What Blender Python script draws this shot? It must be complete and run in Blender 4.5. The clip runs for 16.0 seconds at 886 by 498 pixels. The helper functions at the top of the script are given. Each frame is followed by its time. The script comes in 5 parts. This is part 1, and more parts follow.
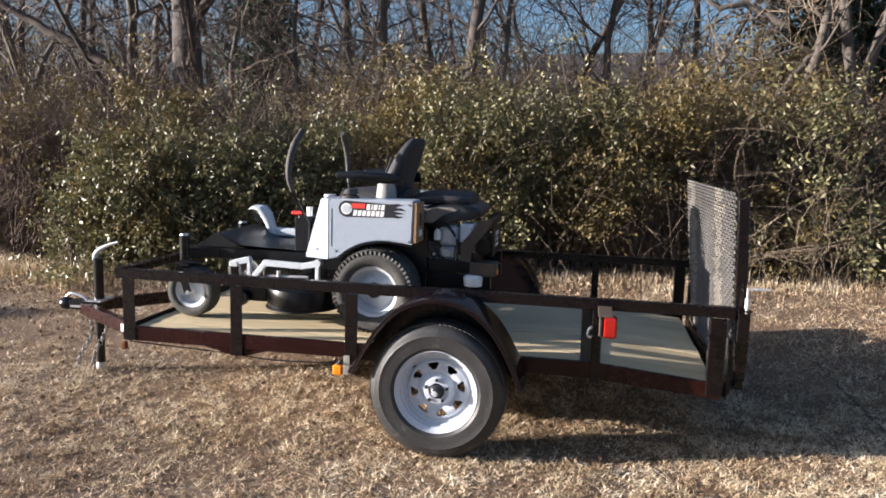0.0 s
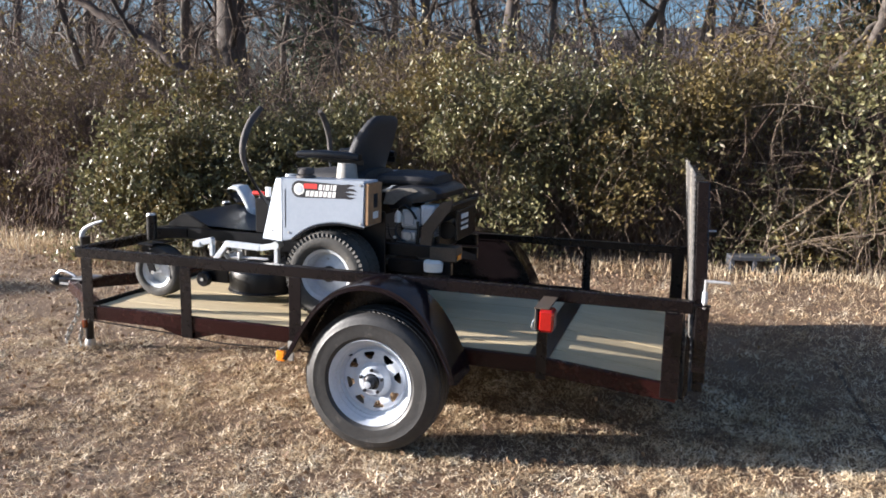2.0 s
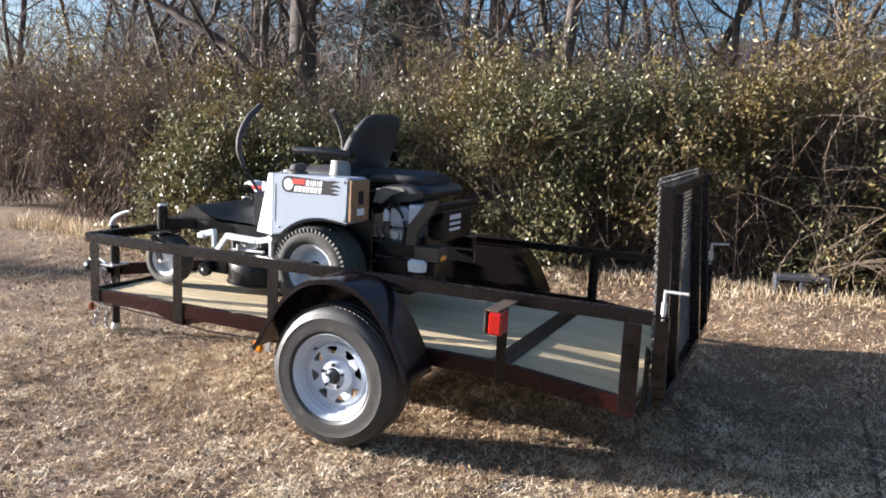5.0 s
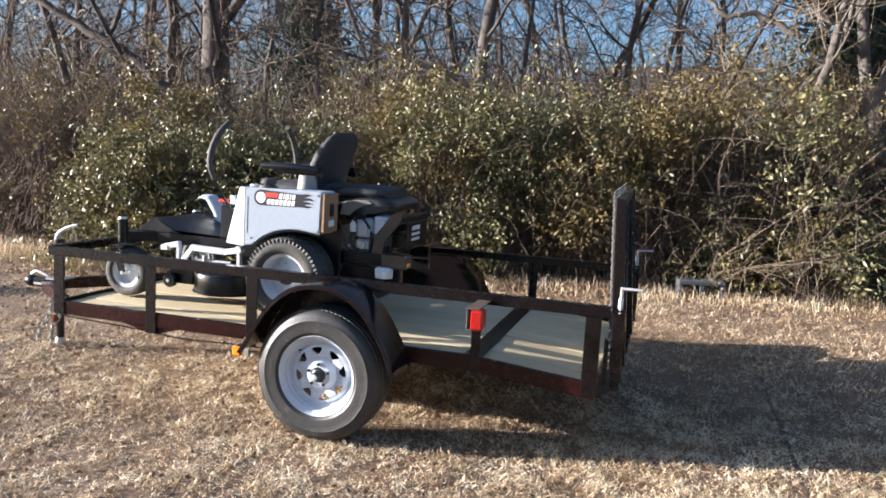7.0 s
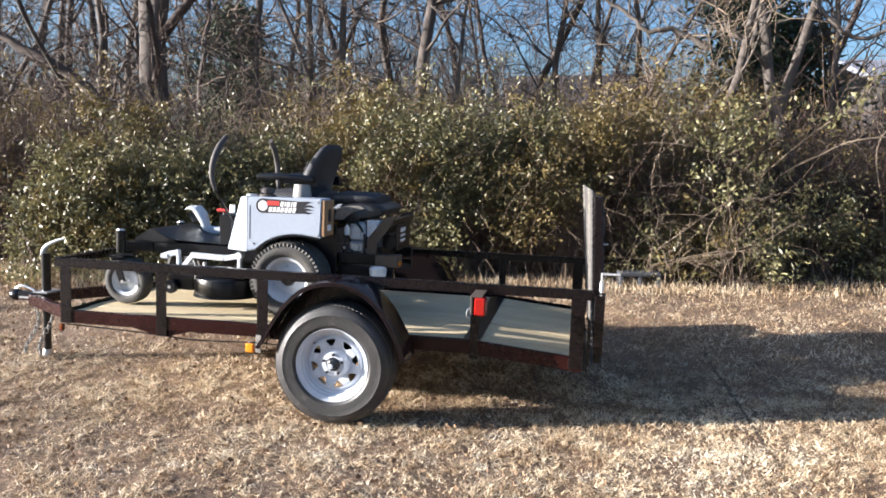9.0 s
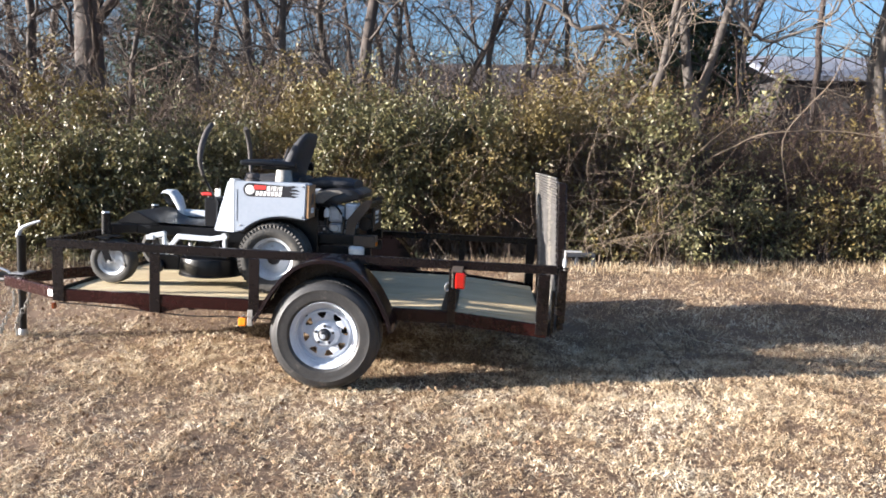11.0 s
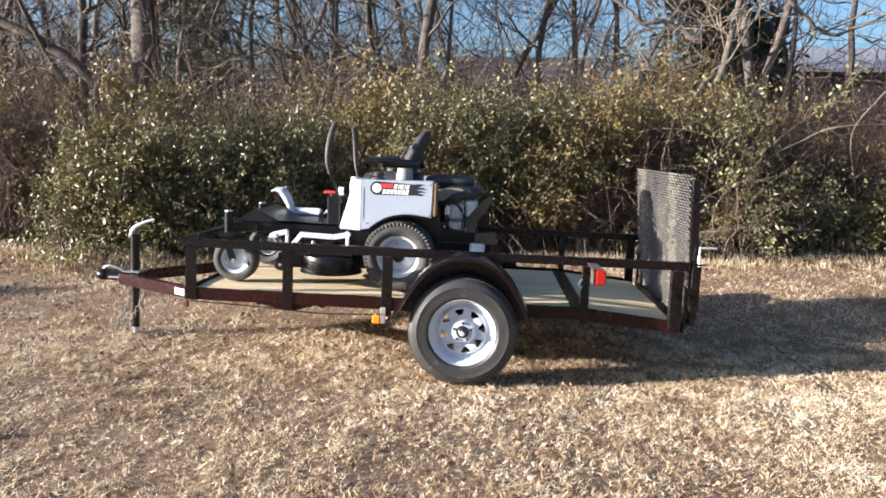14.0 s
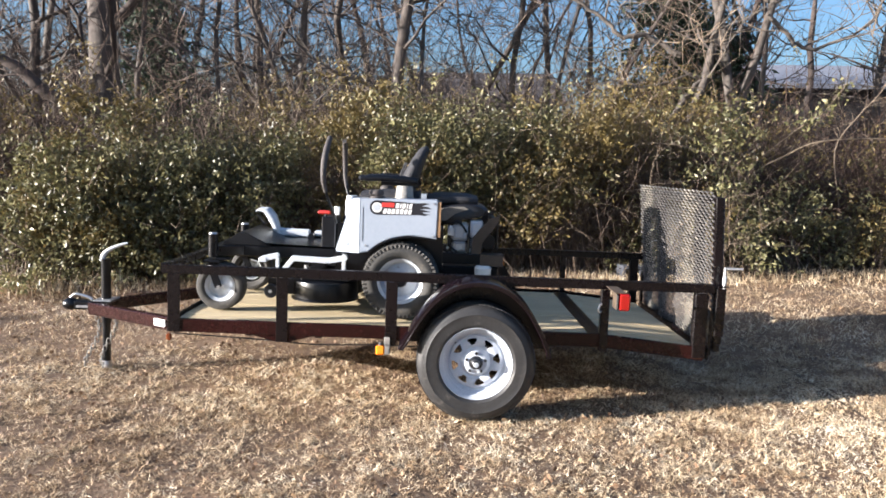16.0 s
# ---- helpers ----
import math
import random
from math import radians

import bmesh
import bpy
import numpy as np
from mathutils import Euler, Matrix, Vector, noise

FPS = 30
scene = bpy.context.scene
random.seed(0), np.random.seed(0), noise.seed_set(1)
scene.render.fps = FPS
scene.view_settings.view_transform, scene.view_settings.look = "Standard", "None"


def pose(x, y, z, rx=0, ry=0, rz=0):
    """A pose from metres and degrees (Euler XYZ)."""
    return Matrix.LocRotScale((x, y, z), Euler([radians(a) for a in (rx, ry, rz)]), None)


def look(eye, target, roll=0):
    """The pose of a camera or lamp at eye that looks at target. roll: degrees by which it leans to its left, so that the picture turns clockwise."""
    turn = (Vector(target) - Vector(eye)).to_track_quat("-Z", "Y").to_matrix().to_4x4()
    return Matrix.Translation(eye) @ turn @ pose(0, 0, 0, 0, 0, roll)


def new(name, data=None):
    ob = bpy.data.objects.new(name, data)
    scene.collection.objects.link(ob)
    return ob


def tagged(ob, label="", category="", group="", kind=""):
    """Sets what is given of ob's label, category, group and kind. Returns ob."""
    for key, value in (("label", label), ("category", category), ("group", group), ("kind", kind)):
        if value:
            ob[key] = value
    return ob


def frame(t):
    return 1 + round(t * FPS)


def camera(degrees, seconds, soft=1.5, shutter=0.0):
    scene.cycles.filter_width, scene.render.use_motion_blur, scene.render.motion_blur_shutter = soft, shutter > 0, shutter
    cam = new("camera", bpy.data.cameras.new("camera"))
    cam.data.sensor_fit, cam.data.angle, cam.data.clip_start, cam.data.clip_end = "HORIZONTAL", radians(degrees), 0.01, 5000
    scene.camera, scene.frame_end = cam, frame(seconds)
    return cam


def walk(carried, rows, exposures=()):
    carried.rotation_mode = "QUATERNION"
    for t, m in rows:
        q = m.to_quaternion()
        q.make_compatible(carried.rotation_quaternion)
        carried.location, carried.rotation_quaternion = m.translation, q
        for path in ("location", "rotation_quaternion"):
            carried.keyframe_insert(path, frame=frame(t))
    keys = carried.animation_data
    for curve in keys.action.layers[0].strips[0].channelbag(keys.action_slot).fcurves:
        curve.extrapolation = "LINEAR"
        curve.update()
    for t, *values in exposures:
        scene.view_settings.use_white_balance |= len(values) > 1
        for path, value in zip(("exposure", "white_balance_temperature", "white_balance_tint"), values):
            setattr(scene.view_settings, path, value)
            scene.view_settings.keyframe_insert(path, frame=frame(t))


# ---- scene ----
cam = camera(60.2, 16.0, soft=1.7)
PATH = [
    (0, (0.684, -3.58, 1.449), (0.312, -1.633, 1.185), 0.3),
    (0.5, (0.796, -3.47, 1.449), (0.402, -1.529, 1.17), 0.2),
    (1, (0.912, -3.34, 1.46), (0.506, -1.4, 1.186), -0.1),
    (1.5, (1.109, -3.272, 1.442), (0.588, -1.36, 1.171), 0.2),
    (2, (1.297, -3.207, 1.437), (0.701, -1.324, 1.122), 0.1),
    (2.5, (1.407, -3.076, 1.445), (0.765, -1.209, 1.125), 0.5),
    (3, (1.527, -2.984, 1.459), (0.878, -1.118, 1.146), -0.0),
    (3.2, (1.602, -2.952, 1.454), (0.914, -1.099, 1.151), -0.0),
    (5.3, (1.841, -2.977, 1.388), (1.0, -1.186, 1.096), 1.5),
    (5.5, (1.804, -3.014, 1.39), (1.015, -1.199, 1.1), 2.0),
    (6, (1.645, -3.148, 1.37), (1.045, -1.258, 1.112), 0.2),
    (6.5, (1.575, -3.289, 1.379), (0.994, -1.392, 1.129), 0.8),
    (7, (1.578, -3.454, 1.379), (1.015, -1.549, 1.14), 2.0),
    (7.5, (1.566, -3.603, 1.383), (1.022, -1.692, 1.149), 1.3),
    (8, (1.475, -3.713, 1.384), (0.992, -1.786, 1.155), 2.0),
    (8.5, (1.312, -3.841, 1.361), (0.935, -1.889, 1.146), -0.5),
    (9, (1.255, -3.994, 1.36), (0.914, -2.035, 1.149), 0.7),
    (9.5, (1.247, -4.143, 1.342), (0.926, -2.181, 1.131), 0.1),
    (10, (1.179, -4.253, 1.357), (0.879, -2.29, 1.119), 0.2),
    (10.2, (1.132, -4.284, 1.358), (0.872, -2.315, 1.123), 0.5),
    (12.3, (0.598, -4.762, 1.39), (0.592, -2.779, 1.13), 2.2),
    (12.5, (0.535, -4.763, 1.385), (0.535, -2.779, 1.128), 2.4),
    (13, (0.324, -4.736, 1.379), (0.335, -2.752, 1.125), 0.2),
    (13.5, (0.182, -4.694, 1.394), (0.192, -2.711, 1.135), 1.4),
    (14, (0.142, -4.571, 1.388), (0.026, -2.592, 1.125), 1.0),
    (14.5, (0.113, -4.443, 1.387), (-0.076, -2.467, 1.14), 1.7),
    (15, (0.011, -4.341, 1.383), (-0.13, -2.36, 1.145), 1.3),
    (15.5, (-0.12, -4.267, 1.389), (-0.187, -2.28, 1.167), 0.3),
    (16, (-0.183, -4.233, 1.385), (-0.181, -2.245, 1.164), 0.8),
]
walk(cam, [(t, look(eye, target, roll)) for t, eye, target, roll in PATH],
     ((0, 1.69, 5820, 11.5), (3, 1.97, 5660, 10), (5.5, 2.06, 5660, 10), (8, 2.12, 5660, 10), (12.5, 2.16, 5760, 10), (16, 2.05, 5740, 10)))

# ---- light ----
SUN_DIR = Vector((1.67, 0.46, -0.415)).normalized()
sun_data = bpy.data.lights.new("sun", "SUN")
sun_data.energy, sun_data.angle, sun_data.color = 5.0, radians(0.6), (1.0, 0.868, 0.725)
sun = new("sun", sun_data)
sun.matrix_world = Matrix.Translation((-20, -4, 8)) @ SUN_DIR.to_track_quat("-Z", "Y").to_matrix().to_4x4()
world = bpy.data.worlds.new("sky")
scene.world = world
world.use_nodes = True
sky = world.node_tree.nodes.new("ShaderNodeTexSky")
sky.sky_type, sky.sun_disc = "NISHITA", False
sky.sun_elevation = math.asin(-SUN_DIR.z)
sky.sun_rotation = math.atan2(-SUN_DIR.x, -SUN_DIR.y)
sky.air_density, sky.dust_density, sky.ozone_density = 1.0, 2.9, 3.1
background = world.node_tree.nodes["Background"]
background.inputs["Strength"].default_value = 0.0606
world.node_tree.links.new(sky.outputs[0], background.inputs[0])


# ---- materials ----
def ramp(nt, fac, stops):
    node = nt.nodes.new("ShaderNodeValToRGB")
    while len(node.color_ramp.elements) < len(stops):
        node.color_ramp.elements.new(0.5)
    for el, (pos, col) in zip(node.color_ramp.elements, stops):
        el.position, el.color = pos, (*col, 1)
    nt.links.new(fac, node.inputs[0])
    return node.outputs[0]


def noise_fac(nt, coords, scale, detail=4.0, rough=0.6):
    node = nt.nodes.new("ShaderNodeTexNoise")
    node.inputs["Scale"].default_value, node.inputs["Detail"].default_value = scale, detail
    node.inputs["Roughness"].default_value = rough
    nt.links.new(coords, node.inputs["Vector"])
    return node.outputs["Fac"]


def mixed(nt, fac, a, b, mode="MIX"):
    node = nt.nodes.new("ShaderNodeMix")
    node.data_type, node.blend_type = "RGBA", mode
    for socket, value in ((node.inputs[0], fac), (node.inputs[6], a), (node.inputs[7], b)):
        if hasattr(value, "links"):
            nt.links.new(value, socket)
        elif isinstance(value, tuple):
            socket.default_value = (*value, 1)
        else:
            socket.default_value = value
    return node.outputs[2]


def surface(name, light, dark, rough=0.5, metal=0.0, large=1.5, fine=40.0, bump=0.15, rough_span=0.15, dirt=None, dirt_at=0.62,
            stretch=(1, 1, 1), coat=0.0, island=0.0, spec=0.5):
    """A painted, metal, wood, bark or earth surface with two scales of variation, optional dirt, and fine relief."""
    m = bpy.data.materials.new(name)
    m.use_nodes = True
    nt = m.node_tree
    bsdf = nt.nodes["Principled BSDF"]
    tex = nt.nodes.new("ShaderNodeTexCoord")
    mapping = nt.nodes.new("ShaderNodeMapping")
    mapping.inputs["Scale"].default_value = stretch
    nt.links.new(tex.outputs["Object"], mapping.inputs[0])
    at = mapping.outputs[0]
    big, small = noise_fac(nt, at, large, 3), noise_fac(nt, at, fine, 6)
    both = nt.nodes.new("ShaderNodeMath")
    both.operation = "MULTIPLY_ADD"
    nt.links.new(small, both.inputs[0])
    both.inputs[1].default_value = 0.5
    half = nt.nodes.new("ShaderNodeMath")
    half.operation = "MULTIPLY"
    half.inputs[1].default_value = 0.5
    nt.links.new(big, half.inputs[0])
    nt.links.new(half.outputs[0], both.inputs[2])
    col = ramp(nt, both.outputs[0], [(0.34, dark), (0.64, light)])
    if dirt:
        spots = ramp(nt, noise_fac(nt, at, large * 3.1, 8, 0.7), [(dirt_at, (0, 0, 0)), (dirt_at + 0.14, (1, 1, 1))])
        col = mixed(nt, spots, col, dirt)
    if island:
        geo = nt.nodes.new("ShaderNodeNewGeometry")
        vary = ramp(nt, geo.outputs["Random Per Island"], [(0.0, (1 - island,) * 3), (1.0, (1 + island,) * 3)])
        col = mixed(nt, 1.0, col, vary, "MULTIPLY")
    nt.links.new(col, bsdf.inputs["Base Color"])
    span = nt.nodes.new("ShaderNodeMapRange")
    span.inputs["To Min"].default_value, span.inputs["To Max"].default_value = max(rough - rough_span, 0.03), min(rough + rough_span, 1)
    nt.links.new(both.outputs[0], span.inputs[0])
    nt.links.new(span.outputs[0], bsdf.inputs["Roughness"])
    bsdf.inputs["Metallic"].default_value = metal
    bsdf.inputs["Coat Weight"].default_value = coat
    bsdf.inputs["Specular IOR Level"].default_value = spec
    if bump:
        node = nt.nodes.new("ShaderNodeBump")
        node.inputs["Strength"].default_value, node.inputs["Distance"].default_value = bump, 0.01
        nt.links.new(small, node.inputs["Height"])
        nt.links.new(node.outputs[0], bsdf.inputs["Normal"])
    return m


def leafy(name, stops, rough=0.4, translucent=0.25, large=0.6):
    """Leaves or blades: each island takes a colour of its own, with a drift over the whole mass."""
    m = bpy.data.materials.new(name)
    m.use_nodes = True
    nt = m.node_tree
    bsdf, out = nt.nodes["Principled BSDF"], nt.nodes["Material Output"]
    geo, tex = nt.nodes.new("ShaderNodeNewGeometry"), nt.nodes.new("ShaderNodeTexCoord")
    wide, close = noise_fac(nt, tex.outputs["Object"], large, 5, 0.65), noise_fac(nt, tex.outputs["Object"], large * 8.5, 4, 0.6)
    blend = nt.nodes.new("ShaderNodeMath")
    blend.operation = "ADD"
    nt.links.new(wide, blend.inputs[0])
    nt.links.new(close, blend.inputs[1])
    halved = nt.nodes.new("ShaderNodeMath")
    halved.operation = "MULTIPLY"
    halved.inputs[1].default_value = 0.5
    nt.links.new(blend.outputs[0], halved.inputs[0])
    drift = halved.outputs[0]
    add = nt.nodes.new("ShaderNodeMath")
    add.operation = "MULTIPLY_ADD"
    add.inputs[1].default_value = 0.62
    nt.links.new(geo.outputs["Random Per Island"], add.inputs[0])
    shift = nt.nodes.new("ShaderNodeMath")
    shift.operation = "MULTIPLY_ADD"
    shift.inputs[1].default_value, shift.inputs[2].default_value = 3.0, -1.33
    nt.links.new(drift, shift.inputs[0])
    nt.links.new(shift.outputs[0], add.inputs[2])
    col = ramp(nt, add.outputs[0], stops)
    nt.links.new(col, bsdf.inputs["Base Color"])
    bsdf.inputs["Roughness"].default_value = rough
    bsdf.inputs["Specular IOR Level"].default_value = 0.45
    trans = nt.nodes.new("ShaderNodeBsdfTranslucent")
    nt.links.new(col, trans.inputs[0])
    mix = nt.nodes.new("ShaderNodeMixShader")
    mix.inputs[0].default_value = translucent
    nt.links.new(bsdf.outputs[0], mix.inputs[1])
    nt.links.new(trans.outputs[0], mix.inputs[2])
    nt.links.new(mix.outputs[0], out.inputs[0])
    return m


M = {
    "paint": surface("dark_maroon_black_paint", (0.0050, 0.0022, 0.0028), (0.002, 0.0013, 0.0017), 0.28, 0, 2, 30, 0.05, 0.1, (0.010, 0.007, 0.0065), 0.74, spec=0.38),
    "fender_paint": surface("glossy_maroon_black_fender_paint", (0.008, 0.0035, 0.0055), (0.0035, 0.002, 0.003), 0.17, 0, 2, 30, 0.04, 0.08, (0.012, 0.008, 0.007), 0.74, spec=0.55),
    "maroon": surface("dark_maroon_enamel", (0.022, 0.0045, 0.004), (0.009, 0.0022, 0.002), 0.26, 0, 2, 30, 0.05, 0.1, (0.035, 0.018, 0.012), 0.68, spec=0.3),
    "black": surface("black_machine_paint", (0.0035, 0.004, 0.006), (0.002, 0.0022, 0.0032), 0.3, 0, 3, 60, 0.08, 0.12, (0.012, 0.011, 0.010), 0.72, spec=0.42),
    "white": surface("white_machine_paint", (0.345, 0.385, 0.45), (0.305, 0.345, 0.41), 0.32, 0, 3, 50, 0.03, 0.08, (0.5, 0.48, 0.44), 0.68),
    "wheel_white": surface("white_wheel_enamel", (0.49, 0.525, 0.585), (0.40, 0.43, 0.485), 0.3, 0, 6, 70, 0.05, 0.1, (0.36, 0.32, 0.27), 0.64),
    "tyre": surface("tyre_rubber", (0.036, 0.035, 0.035), (0.018, 0.0175, 0.0175), 0.5, 0, 5, 60, 0.15, 0.15, (0.10, 0.09, 0.08), 0.6),
    "turf_tyre": surface("turf_tyre_rubber", (0.062, 0.058, 0.052), (0.028, 0.027, 0.025), 0.75, 0, 6, 60, 0.25, 0.1, (0.13, 0.11, 0.085), 0.6),
    "wood": surface("pine_plank", (0.58, 0.48, 0.30), (0.42, 0.33, 0.19), 0.75, 0, 1.2, 22, 0.3, 0.1, (0.20, 0.15, 0.09), 0.66, stretch=(0.35, 5, 5)),
    "galv": surface("galvanised_steel", (0.62, 0.62, 0.62), (0.42, 0.42, 0.43), 0.38, 0.85, 6, 60, 0.1, 0.12, (0.25, 0.2, 0.15), 0.68),
    "silver": surface("silver_grey_enamel", (0.60, 0.64, 0.68), (0.48, 0.51, 0.55), 0.36, 0.15, 5, 60, 0.05, 0.1, (0.3, 0.27, 0.22), 0.66),
    "worn_mesh": surface("polished_steel_mesh", (0.32, 0.295, 0.25), (0.18, 0.165, 0.14), 0.42, 0.35, 3, 40, 0.1, 0.12, (0.18, 0.13, 0.08), 0.62),
    "mesh": surface("expanded_steel_mesh", (0.165, 0.155, 0.145), (0.065, 0.06, 0.056), 0.5, 0.3, 3, 40, 0.1, 0.12, (0.13, 0.09, 0.055), 0.64),
    "engine": surface("cast_aluminium", (0.55, 0.55, 0.56), (0.36, 0.36, 0.37), 0.42, 0.75, 10, 90, 0.25, 0.12, (0.12, 0.11, 0.1), 0.64),
    "plastic": surface("black_plastic", (0.004, 0.0046, 0.007), (0.0025, 0.0028, 0.004), 0.3, 0, 6, 120, 0.12, 0.12, (0.012, 0.011, 0.010), 0.7, spec=0.45),
    "vinyl": surface("grained_black_vinyl", (0.044, 0.044, 0.048), (0.026, 0.026, 0.029), 0.6, 0, 5, 160, 0.3, 0.1, (0.03, 0.028, 0.026), 0.6, spec=0.25),
    "foam": surface("grey_foam_grip", (0.07, 0.06, 0.056), (0.04, 0.035, 0.033), 0.72, 0, 8, 140, 0.3, 0.08),
    "label": surface("white_sticker", (0.78, 0.78, 0.76), (0.7, 0.7, 0.68), 0.4, 0, 8, 60, 0.0, 0.05),
    "ink": surface("dark_decal_ink", (0.018, 0.017, 0.022), (0.012, 0.012, 0.015), 0.4, 0, 8, 60, 0.0, 0.05),
    "redink": surface("red_decal_ink", (0.62, 0.045, 0.035), (0.5, 0.035, 0.03), 0.4, 0, 8, 60, 0.0, 0.05),
    "rim_grey": surface("dull_silver_rim_paint", (0.56, 0.59, 0.635), (0.43, 0.455, 0.49), 0.4, 0.2, 8, 60, 0.08, 0.1, (0.20, 0.17, 0.14), 0.6),
    "dusty_brown": surface("rust_brown_dusty_steel", (0.085, 0.06, 0.04), (0.05, 0.034, 0.022), 0.6, 0, 8, 70, 0.1, 0.1, (0.12, 0.09, 0.06), 0.6),
    # sun on the dusty black cowl, put into a grey-tan colour
    "sunlit_dust": surface("sunlit_dust_on_cowl", (0.20, 0.185, 0.16), (0.12, 0.11, 0.095), 0.45, 0, 8, 60, 0.1, 0.12, (0.30, 0.27, 0.23), 0.6),
    "tan_panel": surface("sun_bleached_tan_panel", (0.34, 0.20, 0.095), (0.20, 0.115, 0.055), 0.6, 0, 9, 60, 0.1, 0.1, (0.20, 0.15, 0.10), 0.6),
    "cowl": surface("dusty_black_cowl", (0.013, 0.013, 0.015), (0.006, 0.006, 0.008), 0.36, 0, 5, 90, 0.12, 0.15, (0.05, 0.046, 0.041), 0.64),
    "dark_metal": surface("greasy_dark_steel", (0.10, 0.10, 0.105), (0.035, 0.035, 0.038), 0.3, 0.8, 20, 90, 0.1, 0.12),
    "bracket_grey": surface("pale_grey_bracket", (0.30, 0.285, 0.26), (0.20, 0.19, 0.175), 0.5, 0, 6, 60, 0.08, 0.1),
    "concrete": surface("weathered_concrete", (0.07, 0.075, 0.09), (0.04, 0.043, 0.05), 0.85, 0, 5, 60, 0.3, 0.08, (0.13, 0.12, 0.10), 0.6),
    "bark": surface("grey_brown_bark", (0.115, 0.096, 0.084), (0.05, 0.04, 0.034), 0.9, 0, 2.2, 22, 0.8, 0.05, (0.24, 0.22, 0.195), 0.62, stretch=(1, 1, 0.25)),
    "pale_bark": surface("pale_flaking_bark", (0.13, 0.112, 0.096), (0.05, 0.041, 0.035), 0.9, 0, 2.6, 24, 0.8, 0.05, (0.25, 0.225, 0.19), 0.6, stretch=(1, 1, 0.35)),
    "far_bark": surface("far_bark", (0.088, 0.067, 0.057), (0.044, 0.034, 0.03), 0.95, 0, 0.4, 6, 0.0, 0.03),
    "twig": surface("brown_twigs", (0.155, 0.112, 0.082), (0.08, 0.058, 0.044), 0.85, 0, 1.0, 14, 0.0, 0.05, island=0.45),
    "russet": surface("red_brown_twigs", (0.115, 0.072, 0.052), (0.055, 0.035, 0.026), 0.85, 0, 1.0, 14, 0.0, 0.05, island=0.4),
    "pale_twig": surface("pale_dry_twigs", (0.24, 0.185, 0.13), (0.12, 0.09, 0.064), 0.85, 0, 1.0, 14, 0.0, 0.05, island=0.4),
    "soil": surface("dry_turf_ground", (0.215, 0.135, 0.078), (0.08, 0.05, 0.03), 0.95, 0, 1.1, 34, 0.9, 0.03, (0.17, 0.125, 0.085), 0.55),
    "litter": surface("shaded_leaf_litter", (0.12, 0.085, 0.055), (0.055, 0.038, 0.026), 0.95, 0, 2.0, 40, 0.9, 0.03),
    "roof": surface("pale_metal_roof", (0.21, 0.22, 0.26), (0.17, 0.18, 0.21), 0.8, 0.0, 0.4, 5, 0.0, 0.1),
    "brick": surface("far_dull_wall", (0.055, 0.048, 0.044), (0.035, 0.03, 0.028), 0.9, 0, 0.5, 8, 0.0, 0.05),
    "shingle": surface("brown_shingle_roof", (0.10, 0.085, 0.08), (0.065, 0.055, 0.052), 0.9, 0, 0.6, 10, 0.0, 0.05),
    "grass": leafy("dry_lawn_blades", [(0.0, (0.115, 0.072, 0.040)), (0.22, (0.335, 0.225, 0.125)), (0.5, (0.58, 0.45, 0.285)), (0.78, (0.77, 0.65, 0.46)), (1.0, (0.88, 0.80, 0.64))], 0.55, 0.2, 0.75),
    "leaf": leafy("glossy_evergreen_leaves", [(0.0, (0.032, 0.034, 0.014)), (0.3, (0.090, 0.086, 0.036)), (0.6, (0.190, 0.175, 0.076)), (0.82, (0.27, 0.242, 0.118)), (1.0, (0.34, 0.312, 0.158))], 0.42, 0.22, 0.9),
    "olive": leafy("olive_brown_leaves", [(0.0, (0.065, 0.050, 0.016)), (0.4, (0.15, 0.112, 0.036)), (0.75, (0.19, 0.142, 0.052)), (1.0, (0.25, 0.185, 0.07))], 0.5, 0.25, 0.8),
    "needle": leafy("dark_cedar_sprays", [(0.0, (0.018, 0.035, 0.020)), (0.6, (0.045, 0.07, 0.032)), (1.0, (0.10, 0.115, 0.04))], 0.6, 0.1, 0.4),
    "dead_leaf": leafy("fallen_leaves", [(0.0, (0.08, 0.05, 0.03)), (0.5, (0.17, 0.10, 0.055)), (1.0, (0.30, 0.21, 0.12))], 0.7, 0.1, 2.0),
}


def lens_plastic(name, colour):
    m = bpy.data.materials.new(name)
    m.use_nodes = True
    nt = m.node_tree
    bsdf = nt.nodes["Principled BSDF"]
    tex = nt.nodes.new("ShaderNodeTexCoord")
    col = ramp(nt, noise_fac(nt, tex.outputs["Object"], 60, 3), [(0.3, tuple(c * 0.8 for c in colour)), (0.7, colour)])
    nt.links.new(col, bsdf.inputs["Base Color"])
    bsdf.inputs["Roughness"].default_value = 0.15
    bsdf.inputs["Subsurface Weight"].default_value = 0.25
    bsdf.inputs["Subsurface Radius"].default_value = (0.02, 0.006, 0.003)
    return m


M["red_lens"] = lens_plastic("red_lamp_lens", (0.34, 0.012, 0.008))
M["rust_lens"] = lens_plastic("weathered_marker_lens", (0.16, 0.045, 0.015))
M["amber_lens"] = lens_plastic("amber_lamp_lens", (0.85, 0.27, 0.015))


# ---- builders ----
def mesh_object(name, me, parent=None, label="", matrix=None):
    ob = new(name, me)
    if parent:
        ob.parent = parent
    if matrix is not None:
        ob.matrix_basis = matrix
    if label:
        ob["label"] = label
    return ob


